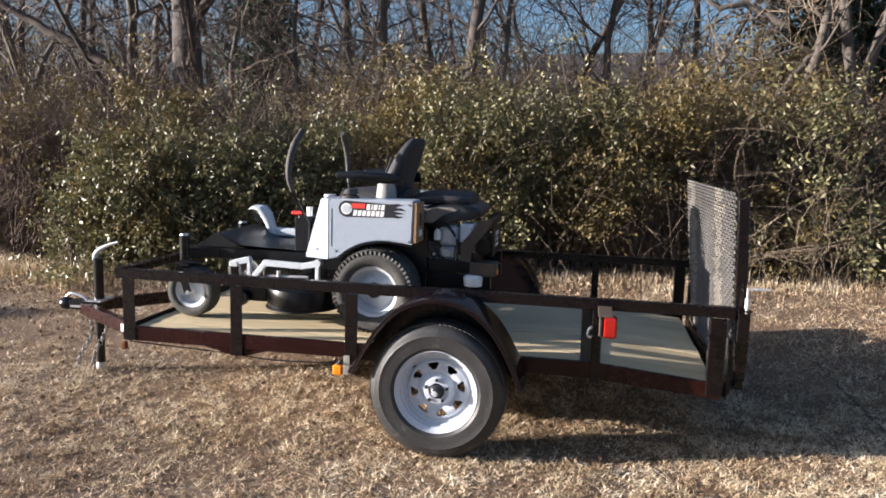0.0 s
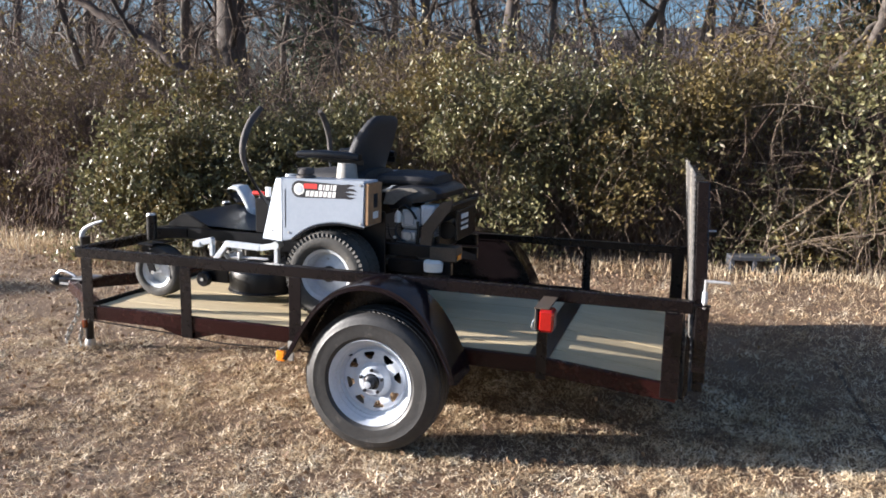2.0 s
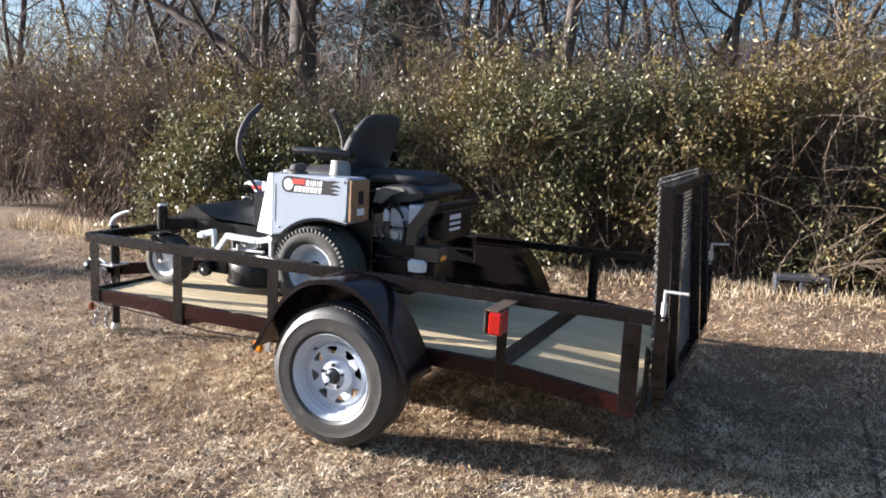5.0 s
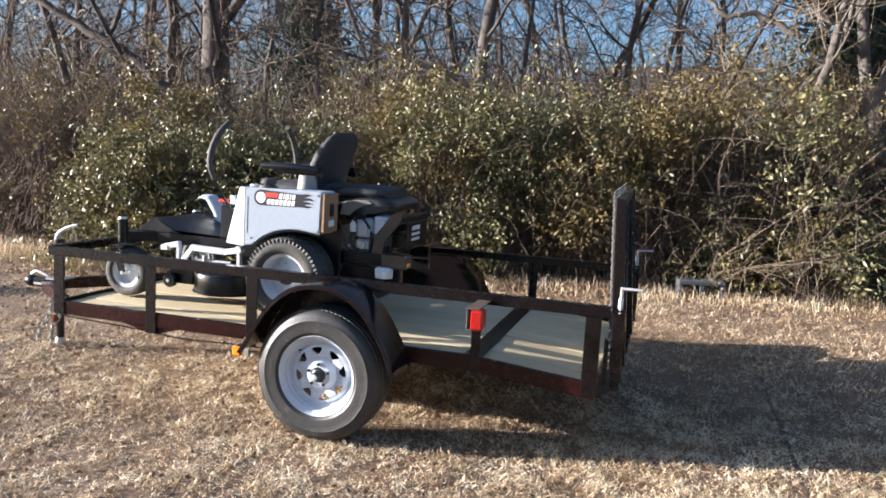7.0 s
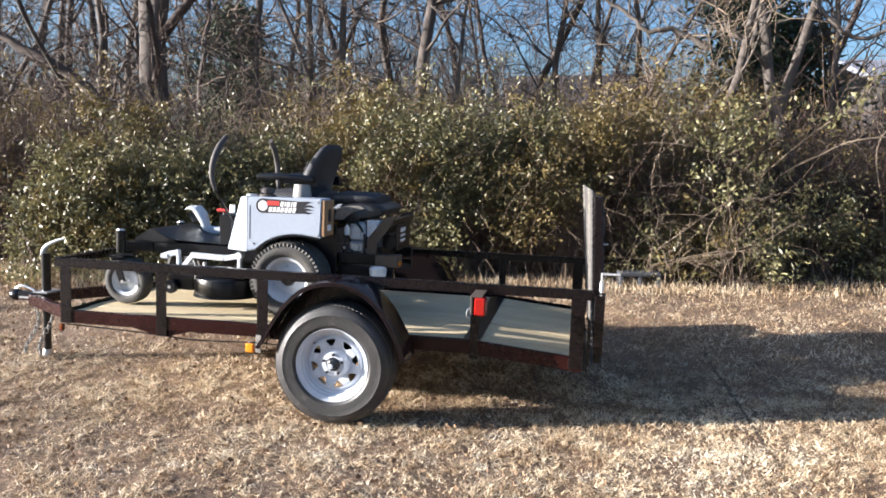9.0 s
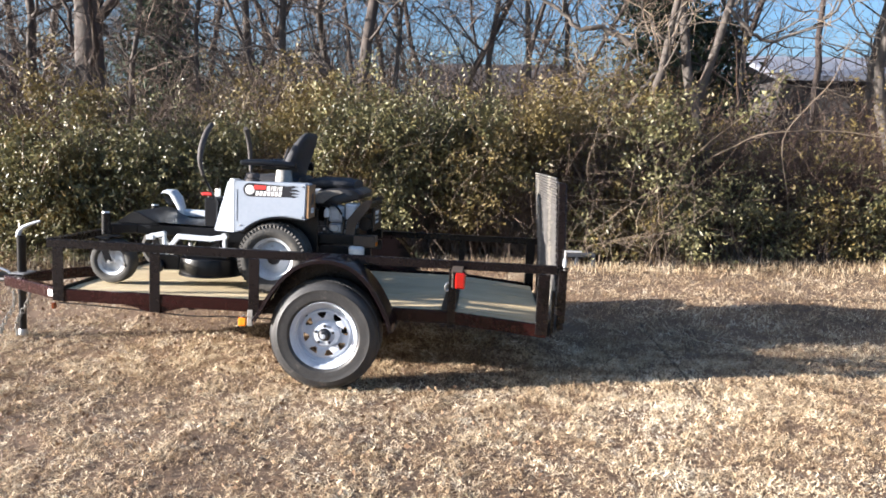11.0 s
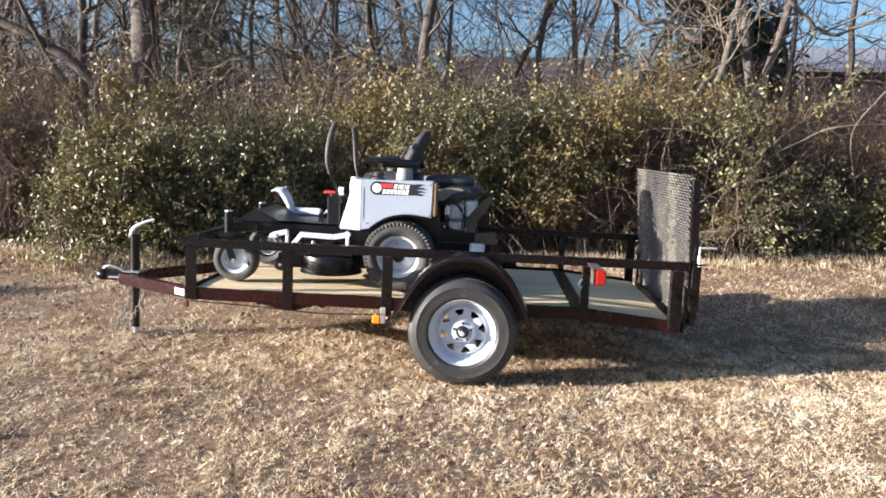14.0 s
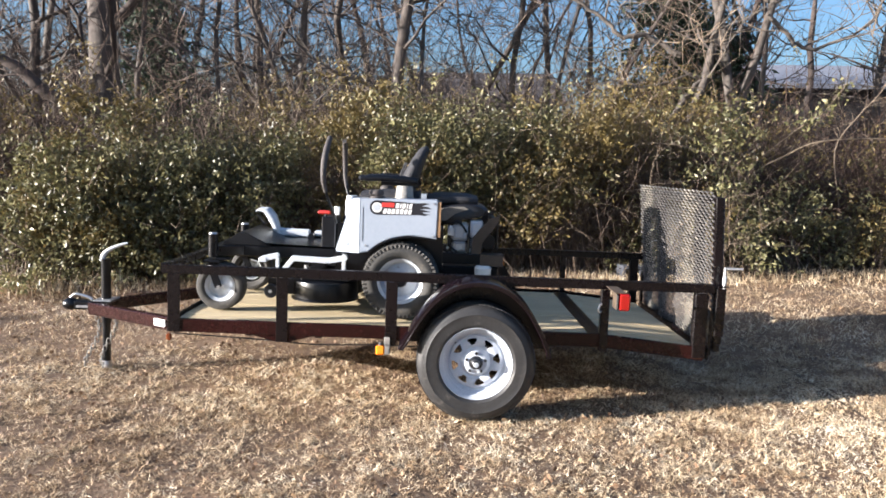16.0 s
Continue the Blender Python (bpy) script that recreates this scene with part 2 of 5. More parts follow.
def part(name, bm, material, parent, label="", smooth=35):
    """One bmesh as one mesh object under a thing or a part."""
    bmesh.ops.recalc_face_normals(bm, faces=bm.faces)
    me = bpy.data.meshes.new(name)
    for f in bm.faces:
        f.smooth = smooth > 0
    bm.to_mesh(me)
    bm.free()
    if smooth:
        me.set_sharp_from_angle(angle=radians(smooth))
    me.materials.append(M[material])
    return mesh_object(name, me, parent, label)


def np_mesh(name, verts, faces, material, smooth=False):
    """A mesh from arrays: verts (n, 3), faces (m, 3 or 4)."""
    me = bpy.data.meshes.new(name)
    n, k = faces.shape
    me.vertices.add(len(verts))
    me.vertices.foreach_set("co", np.ascontiguousarray(verts, dtype=np.float32).ravel())
    me.loops.add(n * k)
    me.loops.foreach_set("vertex_index", np.ascontiguousarray(faces, dtype=np.int32).ravel())
    me.polygons.add(n)
    me.polygons.foreach_set("loop_start", np.arange(0, n * k, k, dtype=np.int32))
    if smooth:
        me.polygons.foreach_set("use_smooth", np.ones(n, dtype=bool))
    me.update(calc_edges=True)
    me.validate()
    me.materials.append(M[material])
    return me


def thing(name, label, category, group="", matrix=None, kind=""):
    ob = new(name)
    if matrix is not None:
        ob.matrix_basis = matrix
    return tagged(ob, label, category, group, kind)


def box(bm, x0, x1, y0, y1, z0, z1, bevel=0.003, m=None):
    made = bmesh.ops.create_cube(bm, size=1)["verts"]
    bmesh.ops.transform(bm, verts=made, matrix=Matrix.Translation(((x0 + x1) / 2, (y0 + y1) / 2, (z0 + z1) / 2)) @ Matrix.Diagonal((x1 - x0, y1 - y0, z1 - z0, 1)))
    if m is not None:
        bmesh.ops.transform(bm, verts=made, matrix=m)
    if bevel:
        edges = list({e for v in made for e in v.link_edges})
        bmesh.ops.bevel(bm, geom=edges, offset=bevel, segments=1, affect="EDGES")
    return bm


def beam(bm, a, b, w, h, bevel=0.003, up=(0, 0, 1)):
    """A box bar from a to b, w across and h in the direction of up."""
    a, b = Vector(a), Vector(b)
    d = (b - a).normalized()
    side = d.cross(Vector(up)).normalized()
    top = side.cross(d)
    m = Matrix((d, side, top)).transposed().to_4x4()
    m.translation = (a + b) / 2
    n = (b - a).length / 2
    return box(bm, -n, n, -w / 2, w / 2, -h / 2, h / 2, bevel, m)


def rod(bm, a, b, r0, r1=None, segs=12):
    a, b = Vector(a), Vector(b)
    r1 = r0 if r1 is None else r1
    m = Matrix.Translation((a + b) / 2) @ (b - a).to_track_quat("Z", "Y").to_matrix().to_4x4()
    bmesh.ops.create_cone(bm, cap_ends=True, segments=segs, radius1=r0, radius2=r1, depth=(b - a).length, matrix=m)
    return bm


def smooth_line(points, steps=4):
    """A Catmull-Rom line through points."""
    p = [Vector(q) for q in points]
    p = [p[0] * 2 - p[1]] + p + [p[-1] * 2 - p[-2]]
    out = []
    for i in range(1, len(p) - 2):
        for k in range(steps):
            t = k / steps
            out.append(0.5 * (2 * p[i] + (p[i + 1] - p[i - 1]) * t + (2 * p[i - 1] - 5 * p[i] + 4 * p[i + 1] - p[i + 2]) * t * t + (3 * p[i] - p[i - 1] - 3 * p[i + 1] + p[i + 2]) * t ** 3))
    return out + [p[-2]]


def tube(bm, points, radii, segs=10, steps=4):
    line = smooth_line(points, steps)
    rr = radii if isinstance(radii, (list, tuple)) else [radii] * len(points)
    rings = []
    for i, p in enumerate(line):
        d = (line[min(i + 1, len(line) - 1)] - line[max(i - 1, 0)]).normalized()
        ref = Vector((0, 1, 0)) if abs(d.y) < 0.9 else Vector((1, 0, 0))
        u = d.cross(ref).normalized()
        v = d.cross(u)
        f = i / steps
        j = min(int(f), len(rr) - 2)
        r = rr[j] + (rr[j + 1] - rr[j]) * (f - j)
        rings.append([bm.verts.new(p + (u * math.cos(a) + v * math.sin(a)) * r) for a in (2 * math.pi * k / segs for k in range(segs))])
    for a, b in zip(rings, rings[1:]):
        for k in range(segs):
            bm.faces.new((a[k], a[(k + 1) % segs], b[(k + 1) % segs], b[k]))
    bm.faces.new(rings[0][::-1])
    bm.faces.new(rings[-1])
    return bm


def lathe(bm, profile, centre, axis="y", segs=48, closed=True):
    """A ring of revolution: profile of (radius, along) round an axis through centre."""
    cx, cy, cz = centre
    rings = []
    for k in range(segs):
        a = 2 * math.pi * k / segs
        c, s = math.cos(a), math.sin(a)
        if axis == "y":
            rings.append([bm.verts.new((cx + r * c, cy + h, cz + r * s)) for r, h in profile])
        else:
            rings.append([bm.verts.new((cx + r * c, cy + r * s, cz + h)) for r, h in profile])
    n = len(profile)
    for k in range(segs):
        a, b = rings[k], rings[(k + 1) % segs]
        for i in range(n if closed else n - 1):
            bm.faces.new((a[i], a[(i + 1) % n], b[(i + 1) % n], b[i]))
    return bm


def plate(bm, outline, y0, y1, bevel=0.003, m=None):
    """A side profile in x and z, drawn out from y0 to y1."""
    front = [bm.verts.new((x, y0, z)) for x, z in outline]
    back = [bm.verts.new((x, y1, z)) for x, z in outline]
    n = len(outline)
    faces = [bm.faces.new(front), bm.faces.new(back[::-1])]
    faces += [bm.faces.new((front[i], back[i], back[(i + 1) % n], front[(i + 1) % n])) for i in range(n)]
    if m is not None:
        bmesh.ops.transform(bm, verts=front + back, matrix=m)
    bmesh.ops.recalc_face_normals(bm, faces=faces)
    if bevel:
        edges = [e for f in faces[:2] for e in f.edges]
        bmesh.ops.bevel(bm, geom=edges, offset=bevel, segments=2, affect="EDGES")
    return bm


def B():
    return bmesh.new()


# ---- ground ----
def gz(x, y):
    """The lie of the lawn: level under the trailer, rising to the hedge, then a low bank."""
    y = np.asarray(y, dtype=float)
    x = np.asarray(x, dtype=float)
    rise = np.clip(y, 0, 1.5) * 0.02 + np.clip(y - 1.5, 0, 2.5) * 0.095 + np.clip(y - 4.0, 0, 6) * 0.05
    return rise + 0.012 * np.sin(x * 1.7 + y * 0.9) * np.sin(y * 1.3 - x * 0.6) - 0.02


def hedge_y(x):
    """The line where the lawn ends at the foot of the hedge."""
    return 3.35 + np.interp(x, [-9, -6, -4, -1.5, 1.5, 4, 7, 11], [-0.2, -0.1, -0.55, 0.0, 0.1, 0.42, 0.72, 0.8])


def build_ground():
    xs = np.concatenate([np.linspace(-900, -40, 14), np.linspace(-30, -9, 16), np.linspace(-8.6, 10, 94), np.linspace(11, 30, 14), np.linspace(45, 900, 13)])
    ys = np.concatenate([np.linspace(-900, -30, 12), np.linspace(-20, -6, 8), np.linspace(-5.6, 8, 90), np.linspace(9, 30, 14), np.linspace(45, 900, 13)])
    X, Y = np.meshgrid(xs, ys, indexing="ij")
    Z = gz(X, np.clip(Y, -50, 40))
    n, m = X.shape
    idx = np.arange(n * m).reshape(n, m)
    faces = np.stack([idx[:-1, :-1], idx[1:, :-1], idx[1:, 1:], idx[:-1, 1:]], -1).reshape(-1, 4)
    me = np_mesh("ground", np.stack([X, Y, Z], -1).reshape(-1, 3), faces, "soil", True)
    tagged(mesh_object("ground", me), "dry winter lawn soil rising to a hedge", "ground", kind="structure")


def blades(rng, px, py, length, width, lift, bent=False):
    """Grass blades: one slim triangle each, or a bent blade of three."""
    n = len(px)
    az = rng.uniform(0, 2 * math.pi, n)
    d = np.stack([np.cos(az), np.sin(az), np.zeros(n)], -1)
    turn = az + rng.normal(math.pi / 2, 0.6, n)
    s = np.stack([np.cos(turn), np.sin(turn), rng.normal(0, 0.3, n)], -1) * (width / 2)[:, None]
    base = np.stack([px, py, gz(px, py) + rng.uniform(-0.004, 0.012, n)], -1)
    up = np.array([0, 0, 1.0])
    tip = base + d * (length * np.cos(lift))[:, None] + up * (length * np.sin(lift))[:, None]
    if not bent:
        return np.stack([base - s, base + s, tip], 1).reshape(-1, 3), np.arange(n * 3).reshape(n, 3)
    mid = base + d * (length * 0.35 * np.cos(lift))[:, None] + up * (length * 0.6 * np.sin(lift))[:, None]
    v = np.stack([base - s, base + s, mid + s * 0.8, mid - s * 0.8, tip], 1).reshape(-1, 3)
    o = np.arange(n)[:, None] * 5
    return v, np.concatenate([o + [0, 1, 2], o + [0, 2, 3], o + [3, 2, 4]], 0)


def build_grass():
    rng = np.random.default_rng(4)
    def patch(n, x0, x1, y0, y1, size, thick, stand=1.6, top=0.9):
        # borders thin out over half a metre into the next patch
        px, py = rng.uniform(x0 - 0.5, x1 + 0.5, n), rng.uniform(y0 - 0.5, y1 + 0.5, n)
        inside = np.minimum(np.minimum(px - x0, x1 - px), np.minimum(py - y0, y1 - py)) + 0.5
        keep = rng.uniform(0, 1, n) < inside
        px, py = px[keep], py[keep]
        keep = (py < hedge_y(px) + 0.15) & ~((np.abs(px - 2.22) < 0.009) & (py > -0.1) & (py < 1.8))
        px, py = px[keep], py[keep]
        tuft = np.sin(px * 9.3 + 2 * np.sin(py * 5.1)) * np.sin(py * 8.1 + 2 * np.sin(px * 4.7))
        clump = np.sin(px * 58 + 3.1 * np.sin(py * 21 + px * 3)) * np.sin(py * 64 + 2.7 * np.sin(px * 17 - py * 4))
        keep = rng.uniform(0, 1, len(px)) < 0.53 + 0.14 * np.tanh((px - 0.7) / 1.3) + 0.3 * tuft + 0.5 * clump
        px, py, clump = px[keep], py[keep], clump[keep]
        k = len(px)
        low = rng.uniform(0.02, 1.0, k) ** stand * top
        return blades(rng, px, py, size * rng.uniform(0.45, 1.6, k) * (1 + 0.3 * tuft[keep] + 0.3 * clump), thick * rng.uniform(0.6, 1.4, k), low)
    near = patch(900000, -3.2, 3.6, -2.6, 1.0, 0.0245, 0.0042)
    far = patch(360000, -6.5, 7.5, 0.9, 4.3, 0.033, 0.0047, 1.3, 0.95)
    side_a = patch(140000, -6.5, -3.2, -2.6, 0.9, 0.042, 0.006)
    side_b = patch(140000, 3.6, 7.0, -2.6, 0.9, 0.042, 0.006)
    behind = patch(400000, -8.0, 9.0, -7.5, -2.6, 0.036, 0.0062)
    wide_a, wide_b = patch(40000, -12.0, -6.5, -7.5, 4.3, 0.06, 0.014), patch(40000, 7.0, 12.5, -7.5, 4.3, 0.06, 0.014)
    for name, (v, f) in (("lawn", near), ("lawn", far), ("lawn", side_a), ("lawn", side_b), ("lawn", behind), ("lawn", wide_a), ("lawn", wide_b)):
        tagged(mesh_object(name, np_mesh(name, v, f, "grass")), "short straw-coloured dormant winter grass", "grass", kind="stuff")
    n = 5200
    px, py = np.where(rng.uniform(0, 1, n) < 0.7, rng.uniform(-5, 1.2, n), rng.uniform(-6, 7, n)), rng.uniform(-2.4, 3.6, n)
    edge = np.arange(n) > 3200
    py = np.where(edge, hedge_y(px) - np.abs(rng.normal(0, 0.45, n)) + 0.25, py)
    v, f = leaf_cards(rng, np.stack([px, py, gz(px, py) + rng.uniform(0.012, 0.03, n)], -1), 0.026, 0.012, flat=True)
    tagged(mesh_object("fallen_leaves", np_mesh("fallen_leaves", v, f, "dead_leaf")), "curled brown leaves scattered over dry lawn", "leaves", kind="stuff")
    # taller dry grass at the foot of the hedge
    n = 11000
    px = rng.uniform(-7, 9, n)
    py = hedge_y(px) + rng.normal(0.1, 0.16, n)
    v, f = blades(rng, px, py, rng.uniform(0.035, 0.12, n) * np.where(px < -3.2, 2.0, 1.0), rng.uniform(0.003, 0.006, n), rng.uniform(0.5, 1.4, n), True)
    tagged(mesh_object("tall_grass", np_mesh("tall_grass", v, f, "grass")), "taller unmown dry grass along the hedge", "grass", kind="stuff")


# ---- plants ----
def leaf_cards(rng, at, length, width, flat=False, droop=0.0):
    """Small folded leaves: two triangles on a midrib, at random turns."""
    n = len(at)
    d = rng.normal(size=(n, 3))
    if flat:
        d[:, 2] *= 0.25
    d[:, 2] -= droop
    d /= np.linalg.norm(d, axis=1)[:, None]
    r = rng.normal(size=(n, 3))
    if flat:
        r[:, 2] *= 0.2
    s = np.cross(d, r)
    s /= np.linalg.norm(s, axis=1)[:, None] + 1e-9
    up = np.cross(s, d)
    L = (length * rng.uniform(0.6, 1.35, n))[:, None]
    W = (width * rng.uniform(0.7, 1.3, n))[:, None]
    fold = up * W * rng.uniform(0.1, 0.45, n)[:, None]
    a, b = at, at + d * L
    mid = at + d * L * 0.48
    v = np.stack([a, mid + s * W + fold, b, mid - s * W + fold], 1).reshape(-1, 3)
    o = np.arange(n)[:, None] * 4
    return v, np.concatenate([o + [0, 1, 2], o + [0, 2, 3]], 0)


def strands(rng, starts, dirs, lengths, radius, segs=5, wander=0.25, droop=0.0, sides=3):
    """Many thin crooked stems at once: starts (n, 3), dirs (n, 3)."""
    n = len(starts)
    p, d = starts.copy(), dirs / np.linalg.norm(dirs, axis=1)[:, None]
    step = (lengths / segs)[:, None]
    rings = []
    ref = rng.normal(size=(n, 3))
    for i in range(segs + 1):
        u = np.cross(d, ref)
        u /= np.linalg.norm(u, axis=1)[:, None] + 1e-9
        w = np.cross(d, u)
        r = (radius * (1 - 0.8 * i / segs))[:, None]
        rings.append(np.stack([p + (u * math.cos(2 * math.pi * k / sides) + w * math.sin(2 * math.pi * k / sides)) * r for k in range(sides)], 1))
        p = p + d * step
        d = d + rng.normal(size=(n, 3)) * wander
        d[:, 2] -= droop
        d /= np.linalg.norm(d, axis=1)[:, None]
    v = np.stack(rings, 1)
    per = (segs + 1) * sides
    faces = []
    for i in range(segs):
        for k in range(sides):
            faces.append([i * sides + k, i * sides + (k + 1) % sides, (i + 1) * sides + (k + 1) % sides, (i + 1) * sides + k])
    f = (np.arange(n)[:, None, None] * per + np.array(faces)[None]).reshape(-1, 4)
    return v.reshape(-1, 3), f


def joined(pieces):
    vs, fs, o = [], [], 0
    for v, f in pieces:
        vs.append(v), fs.append(f + o)
        o += len(v)
    return np.concatenate(vs), np.concatenate(fs)


def shrub(x, y, rx, ry, height, leaves, seed, material="leaf", stems=90, leaf=0.058, label="", stem_material="twig", crook=0.14, low=0.12, shoots=10):
    """A shrub: stems from one foot, leaves in sprays on lobes of different size with gaps between them, and loose shoots above."""
    rng = np.random.default_rng(seed)
    z0 = float(gz(x, y))
    ob = thing("evergreen_shrub" if material == "leaf" else "shrub", label, "shrub", "hedge shrubs", pose(x, y, z0))
    lobes = max(int(8 * height * rx), 8)
    c = np.stack([rng.uniform(-rx, rx, lobes), rng.uniform(-ry, ry, lobes), rng.uniform(low, 1.0, lobes) ** 0.85 * height], -1)
    shrink = np.sqrt(np.clip(1.12 - (c[:, 2] / height) ** 2.2, 0.12, 1))
    c[:, :2] *= shrink[:, None]
    rad = rng.uniform(0.10, 0.44, lobes) * (0.75 + 0.3 * rx)
    # loose leafy shoots that stick out of the top and the face
    top = c[rng.integers(0, lobes, shoots)] + rng.normal(size=(shoots, 3)) * 0.12
    aim = rng.normal(size=(shoots, 3)) * np.array([0.5, 0.45, 0.3]) + np.array([0, -0.1, 0.8])
    reach = rng.uniform(0.35, 0.95, shoots)
    shoot_line = strands(rng, top, aim, reach, rng.uniform(0.003, 0.006, shoots), 6, 0.12)
    along = shoot_line[0].reshape(shoots, 7, 3, 3).mean(2)
    sprays = max(leaves // 9, 1)
    pick = rng.choice(lobes, sprays, p=rad ** 1.6 / (rad ** 1.6).sum())
    g = rng.normal(size=(sprays, 3))
    g /= np.linalg.norm(g, axis=1)[:, None]
    loose = np.where(rng.uniform(0, 1, sprays) < 0.28, rng.uniform(1.0, 1.7, sprays), rng.uniform(0.2, 1.0, sprays) ** 0.5)
    g *= (loose * (1 + 0.16 * rng.normal(size=sprays)))[:, None] * rad[pick][:, None]
    centre = c[pick] + g
    if shoots:
        extra = along[rng.integers(0, shoots, shoots * 6), rng.integers(2, 7, shoots * 6)]
        centre = np.concatenate([centre, extra])
    at = centre[rng.integers(0, len(centre), leaves)] + rng.normal(size=(leaves, 3)) * np.array([0.045, 0.045, 0.035])
    at[:, 2] = np.maximum(at[:, 2], 0.03 + rng.uniform(0, 0.12, leaves))
    v, f = leaf_cards(rng, at, leaf * 1.12, leaf * 0.235, droop=0.55)
    tagged(mesh_object("foliage", np_mesh("foliage", v, f, material), ob), kind="stuff")
    base = np.stack([rng.normal(0, 0.16 * rx + 0.05, stems), rng.normal(0, 0.12, stems), np.full(stems, -0.03)], -1)
    if crook > 0.3:
        base = c[rng.integers(0, lobes, stems)] * np.array([1.1, 1.0, 0.75]) + rng.normal(size=(stems, 3)) * np.array([0.2, 0.15, 0.02])
        base[:, 2] = np.clip(base[:, 2] - 0.3, -0.03, None)
    goal = c[rng.integers(0, lobes, stems)]
    dirs = goal - base
    v, f = joined([strands(rng, base, dirs + rng.normal(size=(stems, 3)) * 0.1, np.linalg.norm(dirs, axis=1) * rng.uniform(0.9, 1.45, stems), rng.uniform(0.003, 0.011, stems) if crook < 0.3 else rng.uniform(0.0022, 0.006, stems), 4, crook), shoot_line])
    tagged(mesh_object("stem_tangle", np_mesh("stem_tangle", v, f, stem_material), ob), kind="stuff")
    return ob


def thicket(name, x0, x1, y0, y1, height, count, seed, material, label, lean=0.5, thin=0.0045, segs=5):
    """Tangled bare canes over a stretch of the bank."""
    rng = np.random.default_rng(seed)
    px, py = rng.uniform(x0, x1, count), rng.uniform(y0, y1, count)
    base = np.stack([px, py, gz(px, py) + rng.uniform(0, 0.25, count) * height], -1)
    dirs = np.stack([rng.normal(0, lean, count), rng.normal(-0.1, lean, count), rng.uniform(0.5, 1.3, count)], -1)
    v, f = strands(rng, base, dirs, height * rng.uniform(0.35, 1.05, count), thin * rng.uniform(0.5, 1.7, count), segs, 0.32, 0.09 * 5 / segs)
    tagged(mesh_object(name, np_mesh(name, v, f, material)), label, "brush", kind="stuff")


def tree(x, y, r, height, seed, material="bark", lean=(0, 0), fork=None, limbs=26, twigs=330, first=0.25, label="", spread=1.0, limb_paths=(), limb_r=0.085, crown_material=None, sides=9, name="tree"):
    """A bare tree: a tapered trunk, limbs, boughs on the limbs and fine twigs at their ends."""
    rng = np.random.default_rng(seed)
    z0 = float(gz(x, y)) - 0.05
    ob = thing(name, label, "tree", "bare trees", pose(x, y, z0))
    def line(start, d, length, n, wander, up=0.0):
        pts, p, d = [np.array(start, float)], np.array(start, float), np.array(d, float) / np.linalg.norm(d)
        for _ in range(n):
            p = p + d * length / n
            pts.append(p)
            d = d + rng.normal(size=3) * wander
            d[2] += up
            d /= np.linalg.norm(d)
        return np.array(pts)
    def skin(pts, radii, k):
        d = np.gradient(pts, axis=0)
        d /= np.linalg.norm(d, axis=1)[:, None]
        ref = np.array([0.31, 0.95, 0.05]) if abs(d[0][2]) > 0.4 else np.array([0.05, 0.1, 0.99])
        u = np.cross(d, ref)
        u /= np.linalg.norm(u, axis=1)[:, None]
        w = np.cross(d, u)
        a = np.arange(k) * 2 * math.pi / k
        ring = pts[:, None] + (u[:, None] * np.cos(a)[None, :, None] + w[:, None] * np.sin(a)[None, :, None]) * radii[:, None, None]
        idx = np.arange(len(pts) * k).reshape(len(pts), k)
        f = np.stack([idx[:-1], np.roll(idx[:-1], -1, 1), np.roll(idx[1:], -1, 1), idx[1:]], -1).reshape(-1, 4)
        return ring.reshape(-1, 3), f
    trunks = []
    main = line((0, 0, 0), (lean[0], lean[1], 1), height, 14, (0.03 if r > 0.16 else 0.075 if r > 0.1 else 0.12), 0.05)
    rr = r * (1 - 0.82 * np.linspace(0, 1, 15)) * (1 + 0.06 * rng.normal(size=15))
    rr[0] *= 1.35
    trunks.append((main, rr))
    if fork:
        k = max(int(fork[0] / height * 14), 1)
        side = line(main[k], (fork[1], fork[2], 1), height - fork[0], 12, 0.06, 0.05)
        trunks.append((side, rr[k] * 0.8 * (1 - 0.8 * np.linspace(0, 1, 13))))
    v, f = joined([skin(p, q, sides) for p, q in trunks])
    mesh_object("trunk", np_mesh("trunk", v, f, material, True), ob)
    pieces, ends = [], []
    def grow(start, d, length, radius, level):
        pts = line(start, d, length, 7, 0.24, 0.05)
        pieces.append(skin(pts, radius * (1 - 0.8 * np.linspace(0, 1, 8)), 5 if level == 0 else 4))
        ends.append(pts)
        if level < 1 and radius > 0.008:
            for _ in range(rng.integers(2, 5)):
                j = rng.integers(2, 7)
                dd = pts[j] - pts[j - 1]
                dd = dd / np.linalg.norm(dd) + rng.normal(size=3) * 0.6
                grow(pts[j], dd, length * rng.uniform(0.3, 0.6), radius * 0.5, level + 1)
    for path in limb_paths:
        pts = np.array([tuple(q) for q in smooth_line(path, 4)])
        pts = pts + rng.normal(size=pts.shape) * 0.015
        pieces.append(skin(pts, limb_r * (1 - 0.6 * np.linspace(0, 1, len(pts))), 7))
        ends.append(pts[-8:])
        for j in range(7, len(pts) - 1, 4):
            grow(pts[j], (pts[j] - pts[j - 1]) * 4 + rng.normal(size=3) * 0.5 + np.array([0, 0, 0.3]), rng.uniform(0.6, 1.6), 0.014, 0)
    for i in range(limbs):
        pts, q = trunks[i % len(trunks)]
        k = rng.integers(max(int(first * len(pts)), 1), len(pts))
        az = rng.uniform(0, 2 * math.pi)
        d = np.array([math.cos(az), math.sin(az), rng.uniform(0.15, 1.1)])
        grow(pts[k], d, spread * height * rng.uniform(0.12, 0.34) * (1.15 - 0.5 * k / len(pts)), max(q[k] * rng.uniform(0.2, 0.5), 0.006), 0)
    v, f = joined(pieces)
